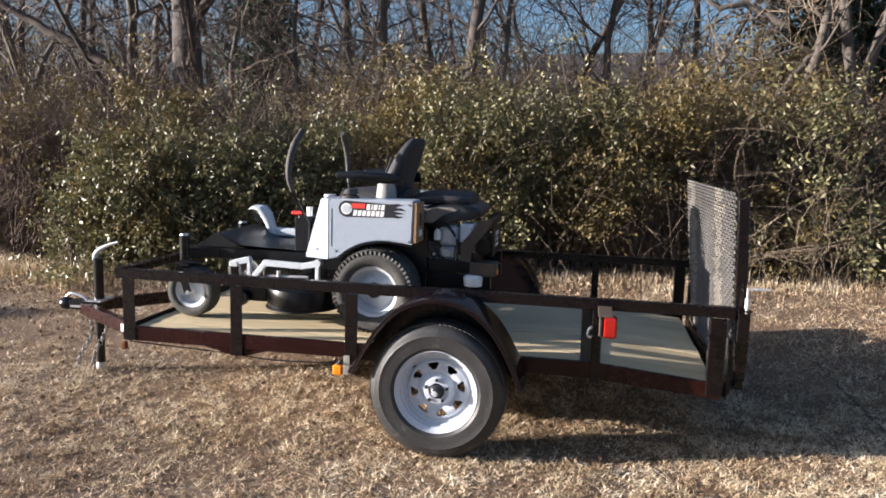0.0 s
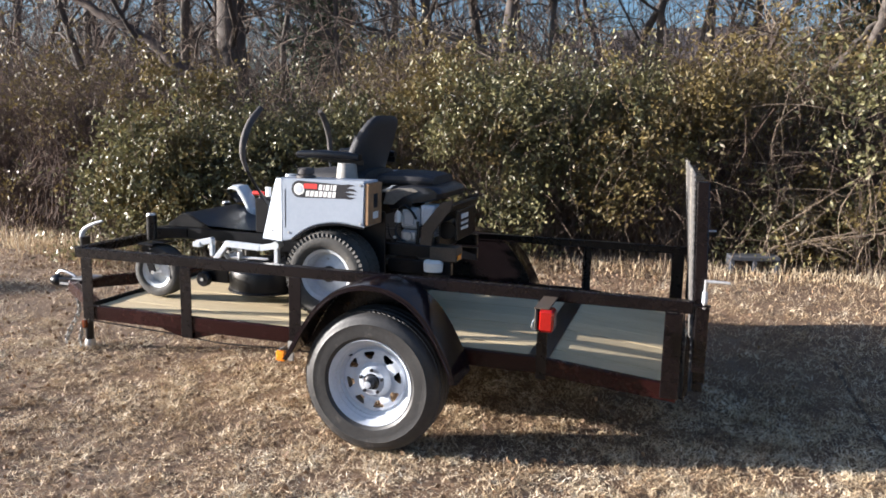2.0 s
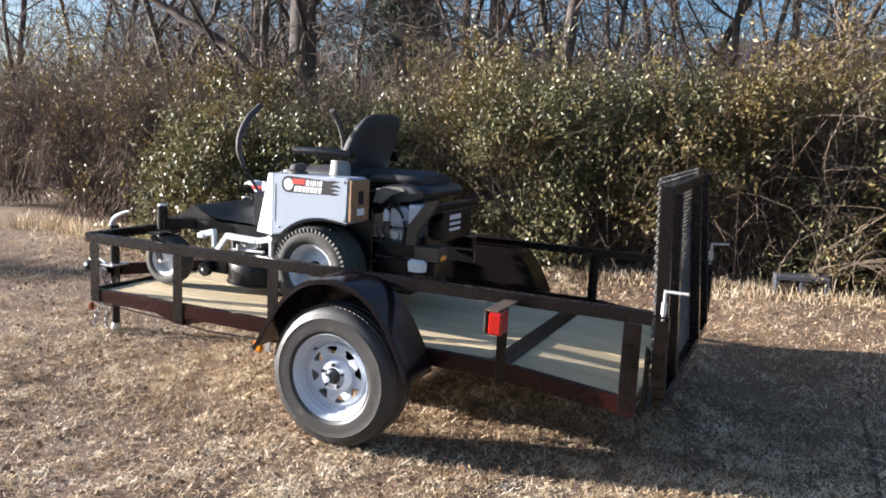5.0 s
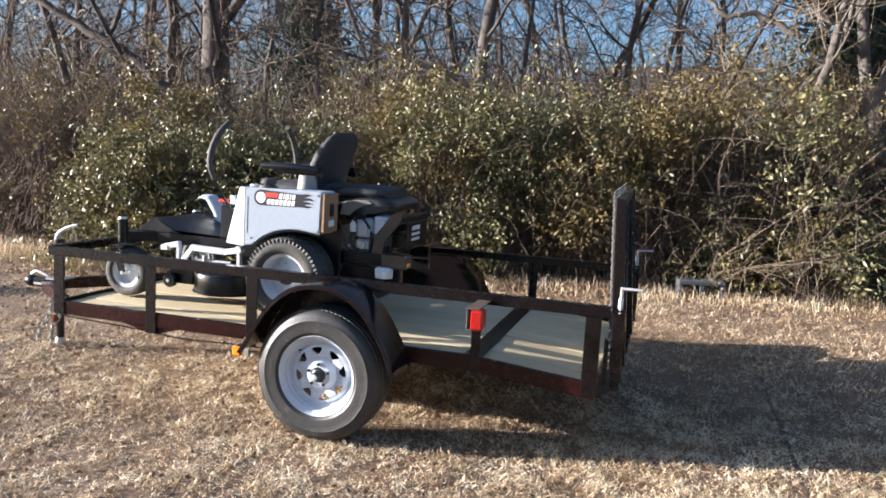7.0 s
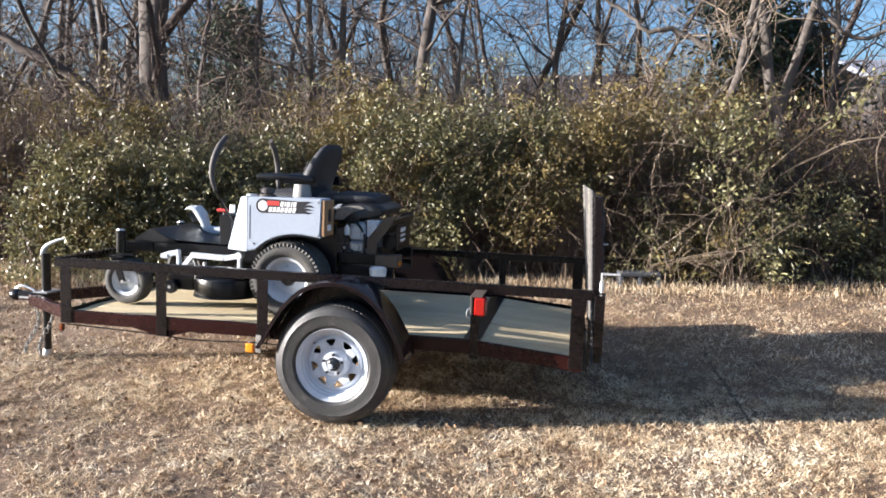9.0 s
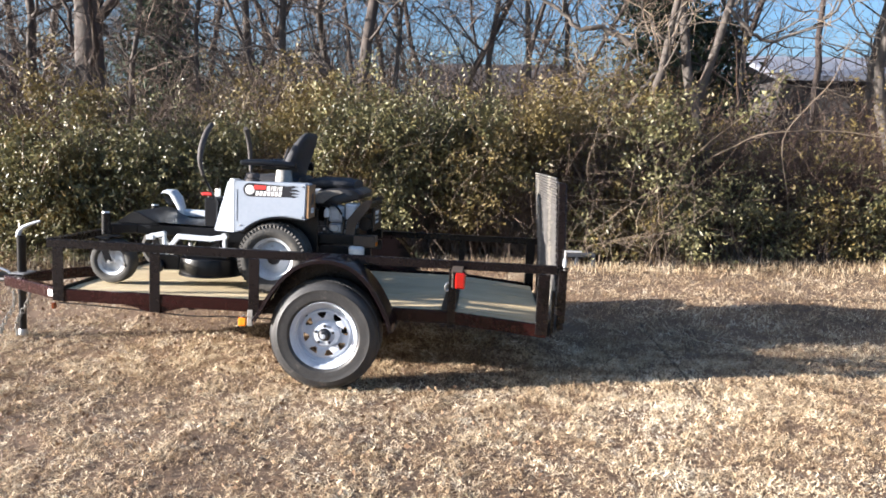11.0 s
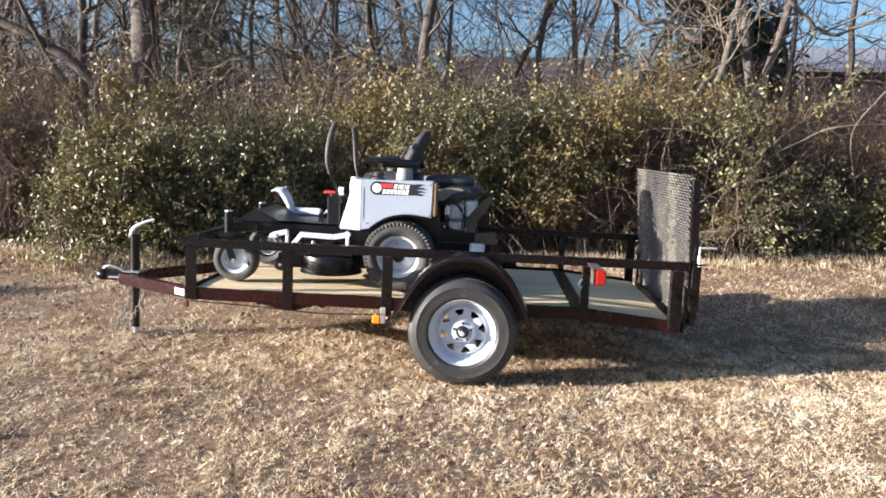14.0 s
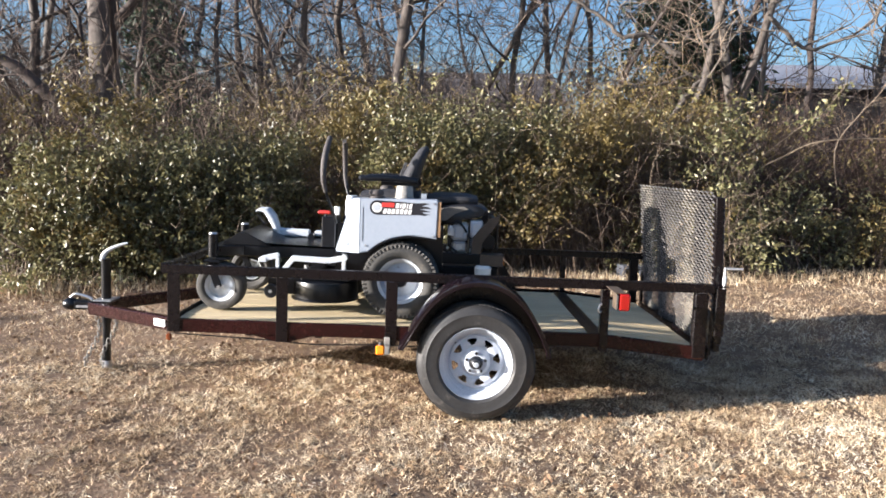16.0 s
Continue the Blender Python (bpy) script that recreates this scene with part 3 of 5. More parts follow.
    tagged(mesh_object("crown", np_mesh("crown", v, f, crown_material or material, True), ob), kind="stuff")
    if twigs:
        src = rng.integers(0, len(ends), twigs)
        start = np.array([ends[s][rng.integers(2, 8)] for s in src])
        d = rng.normal(size=(twigs, 3)) * 0.7 + np.array([0, 0, 0.35])
        v, f = strands(rng, start, d, rng.uniform(0.3, 1.1, twigs) * spread, rng.uniform(0.0035, 0.007, twigs), 4, 0.32)
        tagged(mesh_object("twig_mass", np_mesh("twig_mass", v, f, "twig" if material != "pale_bark" else "pale_twig"), ob), kind="stuff")
    return ob


build_ground()


def build_seam():
    """A narrow bare seam in the turf behind the trailer."""
    ys = np.linspace(-0.05, 1.78, 40)
    w = 0.008 + 0.003 * np.sin(ys * 9)
    xs = 2.22 + 0.008 * np.sin(ys * 3.1)
    z = gz(xs, ys) + 0.005
    v = np.concatenate([np.stack([xs - w, ys, z], -1), np.stack([xs + w, ys, z], -1)])
    i = np.arange(39)
    f = np.stack([i, i + 40, i + 41, i + 1], -1)
    tagged(mesh_object("soil_seam", np_mesh("soil_seam", v, f, "litter")), "narrow dark seam of bare soil in the lawn", "soil", kind="structure")


build_seam()

# ---- utility trailer ----
TILT = pose(0, 0, 0, 0, 1.36, 0)
WIDE = 1.55          # outer width over the rails
RAIL = 0.765         # top of the rail
BEND = 0.702         # where the tail of the deck starts to slope down
DROP = Matrix.Rotation(radians(5.4), 4, "Y")
DECK = 0.44          # top of the planks


def angle_x(bm, x0, x1, y, z, inward, drop=0.05, shelf=0.05, t=0.006):
    """Angle iron along x: an upright leg at y and a level leg at its top, to the inside."""
    box(bm, x0, x1, *sorted((y, y + inward * t)), z - drop, z, 0.002)
    box(bm, x0, x1, *sorted((y + inward * t, y + inward * shelf)), z - t, z, 0.002)
    return bm


def angle_post(bm, x0, x1, y, inward, z0, z1, t=0.006):
    box(bm, x0, x1, *sorted((y - inward * 0.0055, y - inward * 0.0003)), z0, z1, 0.002)
    box(bm, x0, x0 + t, *sorted((y + inward * t, y + inward * 0.045)), z0 + 0.001, z1, 0.002)
    return bm


def road_wheel(parent, side):
    """A spoked trailer wheel; side is -1 for a wheel that faces -y."""
    cy, c = (-0.118, 0.316) if side < 0 else (WIDE + 0.118, 0.316)
    at = (0, cy, c)
    s = -side
    K = 0.946
    fl = lambda prof: [(r * K, h * s) for r, h in prof]
    wheel = part("wheel", lathe(B(), fl([(0.203, -0.088), (0.208, -0.096), (0.212, -0.088), (0.200, -0.070), (0.186, -0.058), (0.180, 0.0), (0.182, 0.07), (0.2, 0.09), (0.19, 0.09), (0.172, 0.06), (0.163, 0.0), (0.165, -0.024), (0.175, -0.028), (0.177, -0.048), (0.186, -0.054), (0.188, -0.068), (0.197, -0.074)]), at), "wheel_white", parent, "white steel spoke wheel with rust specks")
    tyre = [(0.204, -0.086), (0.214, -0.096), (0.224, -0.100), (0.226, -0.1018), (0.232, -0.1022), (0.255, -0.105), (0.284, -0.104), (0.286, -0.1048), (0.289, -0.1028), (0.305, -0.099), (0.321, -0.091), (0.334, -0.077), (0.342, -0.062), (0.3435, -0.052), (0.337, -0.048), (0.337, -0.041), (0.344, -0.037), (0.345, -0.006), (0.338, -0.003), (0.338, 0.003), (0.345, 0.006), (0.344, 0.037), (0.337, 0.041), (0.337, 0.048), (0.3435, 0.052), (0.340, 0.068), (0.328, 0.086), (0.30, 0.103), (0.25, 0.104), (0.204, 0.086), (0.19, 0.05), (0.19, -0.05)]
    tyre_ob = part("tyre", lathe(B(), fl(tyre), at, segs=72), "tyre", wheel, "black trailer tyre with dusty sidewall")
    lugs = B()
    for k in range(84):
        a = 2 * math.pi * k / 84
        m = Matrix.Translation(at) @ Matrix.Rotation(a, 4, "Y")
        for e in (-1, 1):
            box(lugs, -0.0102, 0.0098, *sorted((e * 0.051, e * 0.073)), 0.32 * K, 0.3415 * K, 0, m @ Matrix.Rotation(e * 0.25, 4, "Z"))
    tagged(part("tread", lugs, "tyre", tyre_ob), kind="stuff")
    disc = B()
    radii = [(0.040, -0.068), (0.064, -0.066), (0.073, -0.046), (0.086, -0.034), (0.101, -0.038)] + [(0.102 + 0.0046 * q, -0.039 - 0.004 * math.sin(q * 0.36)) for q in range(9)] + [(0.150, -0.039), (0.158, -0.030), (0.1765, -0.036)]
    n = 192
    rings = [[disc.verts.new((r * K * math.cos(2 * math.pi * k / n), h * s, r * K * math.sin(2 * math.pi * k / n))) for k in range(n)] for r, h in radii]
    for i in range(len(radii) - 1):
        for k in range(n):
            ph = (k % 24) - 11.5
            up = ((radii[i][0] + radii[i + 1][0]) / 2 - 0.102) / 0.0368
            if 0 < up < 1 and abs(ph) < min(2.6 + 5.2 * up, 6.6, 6.6 - (up - 0.85) * 12):
                continue
            disc.faces.new((rings[i][k], rings[i][(k + 1) % n], rings[i + 1][(k + 1) % n], rings[i + 1][k]))
    made = bmesh.ops.extrude_face_region(disc, geom=disc.faces[:])
    bmesh.ops.translate(disc, vec=(0, 0.006 * s, 0), verts=[q for q in made["geom"] if isinstance(q, bmesh.types.BMVert)])
    bmesh.ops.transform(disc, verts=disc.verts, matrix=Matrix.Translation(at) @ Matrix.Rotation(0.2, 4, "Y"))
    part("wheel_disc", disc, "wheel_white", wheel, "white disc with eight window slots", 40)
    part("hub_cap", lathe(B(), fl([(0.0, -0.112), (0.016, -0.112), (0.022, -0.106), (0.025, -0.080), (0.034, -0.076), (0.037, -0.05), (0.0, -0.05)]), at, segs=24, closed=False), "dark_metal", wheel, "greasy dark metal hub cap")
    part("hub_nut", lathe(B(), fl([(0.0, -0.118), (0.008, -0.118), (0.014, -0.117), (0.016, -0.113), (0.0, -0.1125)]), at, segs=20, closed=False), "rim_grey", wheel, "bright metal hub end")
    for k in range(5):
        a = 2 * math.pi * k / 5 + 0.3
        x, z = 0.053 * math.cos(a), 0.053 * math.sin(a)
        part("lug_nut", rod(B(), (x, cy - 0.05 * s, c + z), (x, cy - 0.076 * s, c + z), 0.009, 0.008, 6), "dark_metal", wheel)
    part("hub_drum", rod(B(), (0, cy + 0.008 * s, c), (0, cy + 0.06 * s, c), 0.088, 0.092, 40), "black", wheel)
    part("valve_stem", rod(B(), (-0.110, cy - 0.01 * s, c + 0.100), (-0.114, cy - 0.05 * s, c + 0.103), 0.005, 0.004, 8), "plastic", wheel)
    return wheel


FENDER = [(-0.425, 0.385), (-0.395, 0.43), (-0.345, 0.52), (-0.275, 0.625), (-0.19, 0.707), (-0.10, 0.752), (0.0, 0.768), (0.10, 0.754), (0.19, 0.711), (0.275, 0.628), (0.345, 0.515), (0.39, 0.42), (0.405, 0.365)]


def fender(parent, side):
    y_in, y_out = (-0.008, -0.236) if side < 0 else (WIDE + 0.008, WIDE + 0.236)
    line = smooth_line([(x, 0, z) for x, z in FENDER], 3)
    bm = B()
    rows = []
    e = side
    for p in line:
        inner = Vector((p.x * 0.988, 0, 0.36 + (p.z - 0.36) * 0.988))
        lip = Vector((p.x * 0.945, 0, 0.36 + (p.z - 0.36) * 0.945))
        rows.append([bm.verts.new((p.x, y_in, p.z)), bm.verts.new((p.x, y_out - e * 0.018, p.z)), bm.verts.new((inner.x, y_out, inner.z)), bm.verts.new((lip.x, y_out, lip.z)),
                     bm.verts.new((lip.x, y_out - e * 0.004, lip.z)), bm.verts.new((inner.x, y_out - e * 0.02, inner.z)), bm.verts.new((inner.x, y_in, inner.z))])
    for a, b in zip(rows, rows[1:]):
        for i in range(7):
            bm.faces.new((a[i], a[(i + 1) % 7], b[(i + 1) % 7], b[i]))
    bm.faces.new(rows[0]), bm.faces.new(rows[-1][::-1])
    skin = part("fender", bm, "fender_paint", parent, "rounded dark maroon steel fender")
    part("fender_back", plate(B(), [(p.x * 0.985, 0.36 + (p.z - 0.36) * 0.985) for p in line], *sorted((y_in, y_in + side * 0.005)), 0), "paint", skin)
    hem = B()
    tube(hem, [(p.x * 0.945, y_out - e * 0.002, 0.36 + (p.z - 0.36) * 0.945) for p in line], 0.006, 6, 1)
    part("fender_lip", hem, "fender_paint", skin)


def build_trailer():
    t = thing("utility_trailer", "dark maroon-black steel utility trailer with plank deck, raised mesh gate", "trailer", matrix=TILT)
    for y, inward in ((0.0, 1), (WIDE, -1)):
        part("top_rail", angle_x(B(), -1.775, 1.335, y, RAIL, inward), "paint", t)
        part("side_frame", angle_x(B(), -1.735, BEND, y, 0.458, inward, 0.073, 0.035), "maroon", t)
        tail = angle_x(B(), 0.0005, 0.60, y, 0.0, inward, 0.073, 0.035)
        bmesh.ops.transform(tail, verts=tail.verts, matrix=Matrix.Translation((BEND, 0, 0.458)) @ DROP)
        part("tail_frame", tail, "maroon", t)
        posts = [(-1.735, -1.665, 0.385), (-1.125, -1.06, 0.348), (-0.51, -0.445, 0.352), (0.70, 0.746, 0.362), (1.228, 1.30, 0.345)]
        for x0, x1, z0 in posts:
            part("post", angle_post(B(), x0, x1, y, inward, z0, RAIL - 0.0505), "paint", t)
        part("brace_plate", plate(B(), [(-1.28, 0.384), (-1.12, 0.344), (-1.06, 0.344), (-0.92, 0.384)], *sorted((y + inward * 0.008, y + inward * 0.016)), 0.002), "maroon", t)
        # corner gusset behind the rear post
        part("gusset", plate(B(), [(1.318, 0.36), (1.336, 0.36), (1.336, 0.60), (1.318, 0.62)], y + inward * 0.01, y + inward * 0.05, 0.002), "paint", t)
    front = B()
    box(front, -1.775, -1.769, 0.0, WIDE, RAIL - 0.052, RAIL - 0.002, 0.002)
    box(front, -1.775, -1.728, 0.002, WIDE - 0.002, RAIL + 0.0005, RAIL + 0.006, 0.002)
    part("front_rail", front, "paint", t)
    part("front_frame", box(box(B(), -1.741, -1.734, 0.001, WIDE - 0.001, 0.385, 0.458, 0.002), -1.733, -1.70, 0.008, WIDE - 0.008, 0.385, 0.392, 0.001), "paint", t)
    part("rear_frame", box(box(B(), 1.318, 1.325, 0.008, WIDE - 0.008, 0.330, 0.398, 0.002), 1.285, 1.317, 0.05, WIDE - 0.05, 0.330, 0.337, 0.001), "paint", t)
    for x in (-1.3, -0.9, -0.45, 0.0, 0.45):
        part("crossmember", box(B(), x - 0.02, x + 0.02, 0.09, WIDE - 0.09, 0.356, 0.402, 0.002), "paint", t)
    # planks, with narrow gaps and slightly uneven tops
    rng = random.Random(3)
    n, y0, y1 = 8, 0.042, WIDE - 0.042
    w = (y1 - y0) / n
    for i in range(n):
        top = DECK + rng.uniform(-0.002, 0.002)
        a, b = y0 + i * w + 0.003, y0 + (i + 1) * w - 0.003
        part("plank", box(B(), -1.722 + rng.uniform(0, 0.006), BEND - rng.uniform(0.001, 0.004), a, b, DECK - 0.036, top, 0.003), "wood", t, "pale pressure-treated pine deck plank")
        short = box(B(), 0.002, 0.585 - rng.uniform(0, 0.006), a, b, -0.054, top - 0.458, 0.003)
        bmesh.ops.transform(short, verts=short.verts, matrix=Matrix.Translation((BEND, 0, 0.458)) @ DROP)
        part("tail_plank", short, "wood", t, "pale pine plank of the sloping tail")
    strip = box(B(), BEND - 0.05, BEND - 0.001, 0.045, WIDE - 0.045, DECK + 0.003, DECK + 0.008, 0.002)
    slope = box(B(), 0.0, 0.045, 0.045, WIDE - 0.045, DECK + 0.003 - 0.458, DECK + 0.008 - 0.458, 0.002)
    bmesh.ops.transform(slope, verts=slope.verts, matrix=Matrix.Translation((BEND, 0, 0.458)) @ DROP)
    part("bend_strip", strip, "black", t, "flat black steel strip over the bend of the deck")
    part("bend_strip", slope, "black", t, "flat black steel strip over the bend of the deck")
    # axle, springs, wheels, fenders
    part("axle", rod(box(B(), -0.03, 0.03, 0.06, WIDE - 0.06, 0.282, 0.342, 0.004), (0, -0.09, 0.312), (0, WIDE + 0.09, 0.312), 0.022), "black", t)
    for y in (0.09, WIDE - 0.09):
        part("leaf_spring", tube(B(), [(-0.33, y, 0.36), (-0.16, y, 0.30), (0, y, 0.275), (0.16, y, 0.30), (0.33, y, 0.36)], 0.016, 6), "black", t)
    for side in (-1, 1):
        road_wheel(t, side)
        fender(t, side)
    # draw bar, coupler, jack and chains
    for y, e in ((0.10, 1), (WIDE - 0.10, -1)):
        part("draw_bar", beam(B(), (-1.70, y, 0.400), (-2.50, 0.775 - e * 0.045, 0.352), 0.05, 0.076, 0.004), "maroon", t)
    part("number_strip", beam(B(), (-1.80, 0.1375, 0.397), (-1.89, 0.2083, 0.3917), 0.004, 0.042, 0.0005), "label", t, "white sticker on the draw bar")
    coupler = part("coupler", box(box(B(), -2.62, -2.46, 0.735, 0.815, 0.335, 0.395, 0.008), -2.50, -2.36, 0.70, 0.85, 0.392, 0.40, 0.003), "black", t)
    head = bmesh.new()
    bmesh.ops.create_uvsphere(head, u_segments=16, v_segments=10, radius=0.045, matrix=Matrix.Translation((-2.655, 0.775, 0.365)) @ Matrix.Diagonal((1.25, 1, 0.9, 1)))
    part("ball_socket", head, "black", coupler)
    part("latch", tube(B(), [(-2.66, 0.775, 0.41), (-2.62, 0.775, 0.432), (-2.55, 0.775, 0.418), (-2.51, 0.775, 0.40)], 0.009, 8), "galv", coupler, "bare metal coupler latch")
    part("grip_strip", box(B(), -2.60, -2.48, 0.726, 0.733, 0.350, 0.366, 0.002), "galv", coupler)
    jack = part("jack", rod(rod(B(), (-2.42, 0.775, 0.25), (-2.42, 0.775, 0.675), 0.031, 0.031, 20), (-2.42, 0.775, -0.05), (-2.42, 0.775, 0.26), 0.026, 0.026, 20), "black", t, "black tubular tongue jack")
    part("jack_flange", box(B(), -2.475, -2.36, 0.70, 0.85, 0.400, 0.410, 0.003), "galv", jack)
    part("jack_foot", lathe(B(), [(0.0, -0.055), (0.034, -0.055), (0.034, -0.03), (0.028, -0.01), (0.0, -0.01)], (-2.42, 0.775, 0.0), "z", 18, False), "galv", jack)
    crank = part("crank_handle", tube(B(), [(-2.445, 0.775, 0.66), (-2.435, 0.775, 0.70), (-2.40, 0.775, 0.735), (-2.33, 0.775, 0.768), (-2.275, 0.775, 0.785)], [0.016, 0.017, 0.014, 0.010, 0.007], 10), "rim_grey", jack, "bent grey crank handle")
    for k, (x0, y0, z0) in enumerate(((-2.47, 0.70, 0.33), (-2.36, 0.70, 0.32))):
        bm = B()
        for i in range(16):
            f = i / 15
            sway = 0.035 * math.sin(f * math.pi * 1.4 + k)
            p = (x0 + sway - 0.02 * f, y0 + 0.02 * math.sin(5 * f), z0 - 0.34 * f)
            m = Matrix.Translation(p) @ Matrix.Rotation(i % 2 * math.pi / 2 + 0.3, 4, "Z") @ Matrix.Rotation(0.25 * math.sin(i * 2.1), 4, "Y") @ Matrix.Diagonal((0.62, 1, 1, 1))
            link = B()
            prof = [(0.019 + 0.005 * math.cos(a), 0.005 * math.sin(a)) for a in (2 * math.pi * q / 6 for q in range(6))]
            lathe(link, prof, (0, 0, 0), "y", 12)
            bmesh.ops.transform(link, verts=link.verts, matrix=m)
            tmp = bpy.data.meshes.new("link")
            link.to_mesh(tmp)
            link.free()
            bm.from_mesh(tmp)
            bpy.data.meshes.remove(tmp)
        part("safety_chain", bm, "bracket_grey", t, "rusty galvanised safety chain hanging slack")
    # lamps
    for side, y in ((-1, 0.0), (1, WIDE)):
        o = lambda d: y + side * d
        if side < 0:
            part("lamp_bracket", box(box(B(), 0.722, 0.785, *sorted((o(0.0), o(0.228))), RAIL - 0.034, RAIL - 0.029, 0.002), 0.728, 0.733, *sorted((o(0.15), o(0.232))), 0.645, RAIL - 0.034, 0.002), "dusty_brown", t)
            lamp = part("tail_lamp", box(B(), 0.7335, 0.742, *sorted((o(0.158), o(0.236))), 0.640, 0.728, 0.003), "plastic", t)
            part("lens", box(B(), 0.7425, 0.805, *sorted((o(0.156), o(0.238))), 0.638, 0.730, 0.01), "red_lens", lamp, "red tail lamp lens")
        part("amber_marker", box(B(), -0.556, -0.506, *sorted((o(0.030), o(0.056))), 0.305, 0.36, 0.008), "amber_lens", t, "amber side marker lamp")
        part("marker_bracket", box(box(B(), -0.512, -0.48, *sorted((o(0.007), o(0.013))), 0.300, 0.40, 0.002), -0.54, -0.53, *sorted((o(0.0), o(0.056))), 0.361, 0.368, 0.001), "bracket_grey", t)
        part("amber_marker", box(B(), -1.738, -1.712, *sorted((o(-0.004), o(0.022))), 0.336, 0.378, 0.006), "rust_lens", t, "dull rust-brown front marker lamp")
        if side < 0:
            part("tie_hook", tube(B(), [(0.70, o(0.01), 0.635), (0.686, o(0.02), 0.625), (0.68, o(0.024), 0.60), (0.69, o(0.02), 0.588), (0.70, o(0.01), 0.592)], 0.006, 8), "galv", t)
        part("wiring", tube(B(), [(-1.72, o(-0.03), 0.37), (-1.2, o(-0.03), 0.35), (-0.9, o(-0.02), 0.335), (-0.6, o(-0.02), 0.345), (-0.3, o(-0.04), 0.34)], 0.004, 6), "plastic", t)
    part("reflector_tape", box(B(), -0.5, -0.47, -0.004, -0.001, 0.37, 0.42, 0.0005), "galv", t)
    build_gate(t)
    return t


def build_gate(t):
    """The ramp gate, folded up: a frame of angle iron with expanded steel mesh on its inner face."""
    x, y0, y1, z0, z1 = 1.357, 0.035, WIDE - 0.035, 0.375, 1.288
    def lean(bm):
        for v in bm.verts:
            v.co.x -= (v.co.z - z0) * (0.047 + 0.042 * v.co.y / WIDE)
        return bm
    g = part("gate_frame", lean(box(B(), x, x + 0.04, y0, y1, z0, z0 + 0.04, 0.003)), "paint", t)
    part("top_bar", lean(box(B(), x, x + 0.04, y0 + 0.043, y1 - 0.043, z1 - 0.075, z1 - 0.035, 0.003)), "paint", g)
    for y in (y0, 0.33, 1.10, y1 - 0.04):
        edge = y in (y0, y1 - 0.04)
        part("gate_upright", lean(box(B(), x + 0.0005, x + 0.048, y, y + (0.042 if edge else 0.055), z0 + 0.041, z1 - (0.035 if edge else 0.08), 0.003)), "paint", g)
    # expanded mesh: slanted strands that meet in rows of diamonds
    pitch, wide = 0.0175, 0.074
    rows, cols = int((z1 - z0) / pitch), int((y1 - y0) / wide)
    step = (y1 - y0) / cols
    dull, worn = ([], []), ([], [])
    chance = random.Random(3)
    def strand(a, b):
        mid = (a[1] + b[1]) / 2 + 0.03 * math.sin(a[2] * 23 + a[1] * 40)
        vs, fs = worn if min(abs(mid - 0.45), abs(mid - 1.30)) < chance.uniform(0.02, 0.16) else dull
        o = len(vs)
        d = np.array([0.0048, 0, 0.0027])
        e = np.array([0.0011, 0, -0.0011])
        for p in (a, b):
            for q in (d + e, d - e, -d - e, -d + e):
                vs.append(p + q)
        for k in range(4):
            fs.append((o + k, o + (k + 1) % 4, o + 4 + (k + 1) % 4, o + 4 + k))
    for r in range(rows):
        for c in range(cols):
            za, zb = z0 + r * pitch, z0 + (r + 1) * pitch
            ya = y0 + (c + (r % 2) * 0.5) * step
            lo, hi = np.array([x - 0.009, ya, za + 0.0035]), np.array([x - 0.009, ya + step * 0.5, zb - 0.0035])
            if hi[1] <= y1:
                strand(lo, hi)
                strand(hi, np.array([x - 0.009, min(ya + step, y1), za + 0.0035]))
    for (vs, fs), mat, label in ((dull, "mesh", "dull rust-flecked expanded steel mesh"), (worn, "worn_mesh", "expanded steel mesh polished by wheels")):
        vs = np.array(vs)
        vs[:, 0] -= (vs[:, 2] - z0) * (0.047 + 0.042 * vs[:, 1] / WIDE)
        tagged(mesh_object("gate_mesh", np_mesh("gate_mesh", vs, np.array(fs), mat), g), label, kind="stuff")
    for y in (0.30, 0.82, 1.25):
        part("hinge", rod(B(), (x - 0.012, y - 0.05, 0.385), (x - 0.012, y + 0.05, 0.385), 0.012, 0.012, 12), "black", g)
    for y, e in ((0.0, -1), (WIDE, 1)):
        latch = part("latch_pin", rod(rod(B(), (x + 0.02, y + e * 0.012, RAIL - 0.02), (x + 0.02, y + e * 0.012, RAIL + 0.10), 0.007, 0.007, 10), (x + 0.02, y + e * 0.012, RAIL + 0.094), (x + 0.11, y + e * 0.035, RAIL + 0.098), 0.007, 0.006, 10), "galv", g, "bare metal spring latch with a bent handle")
        part("latch_sleeve", rod(B(), (x + 0.02, y + e * 0.012, RAIL + 0.005), (x + 0.02, y + e * 0.012, RAIL + 0.05), 0.011, 0.011, 12), "rim_grey", latch)
        part("latch_ear", box(B(), 1.34, x + 0.045, *sorted((y - e * 0.004, y + e * 0.024)), RAIL - 0.012, RAIL - 0.004, 0.002), "paint", g)
        part("keeper", box(B(), 1.346, x + 0.042, *sorted((y - e * 0.002, y - e * 0.03)), 0.47, RAIL - 0.02, 0.003), "paint", g)


# ---- riding mower ----
MID = 0.775


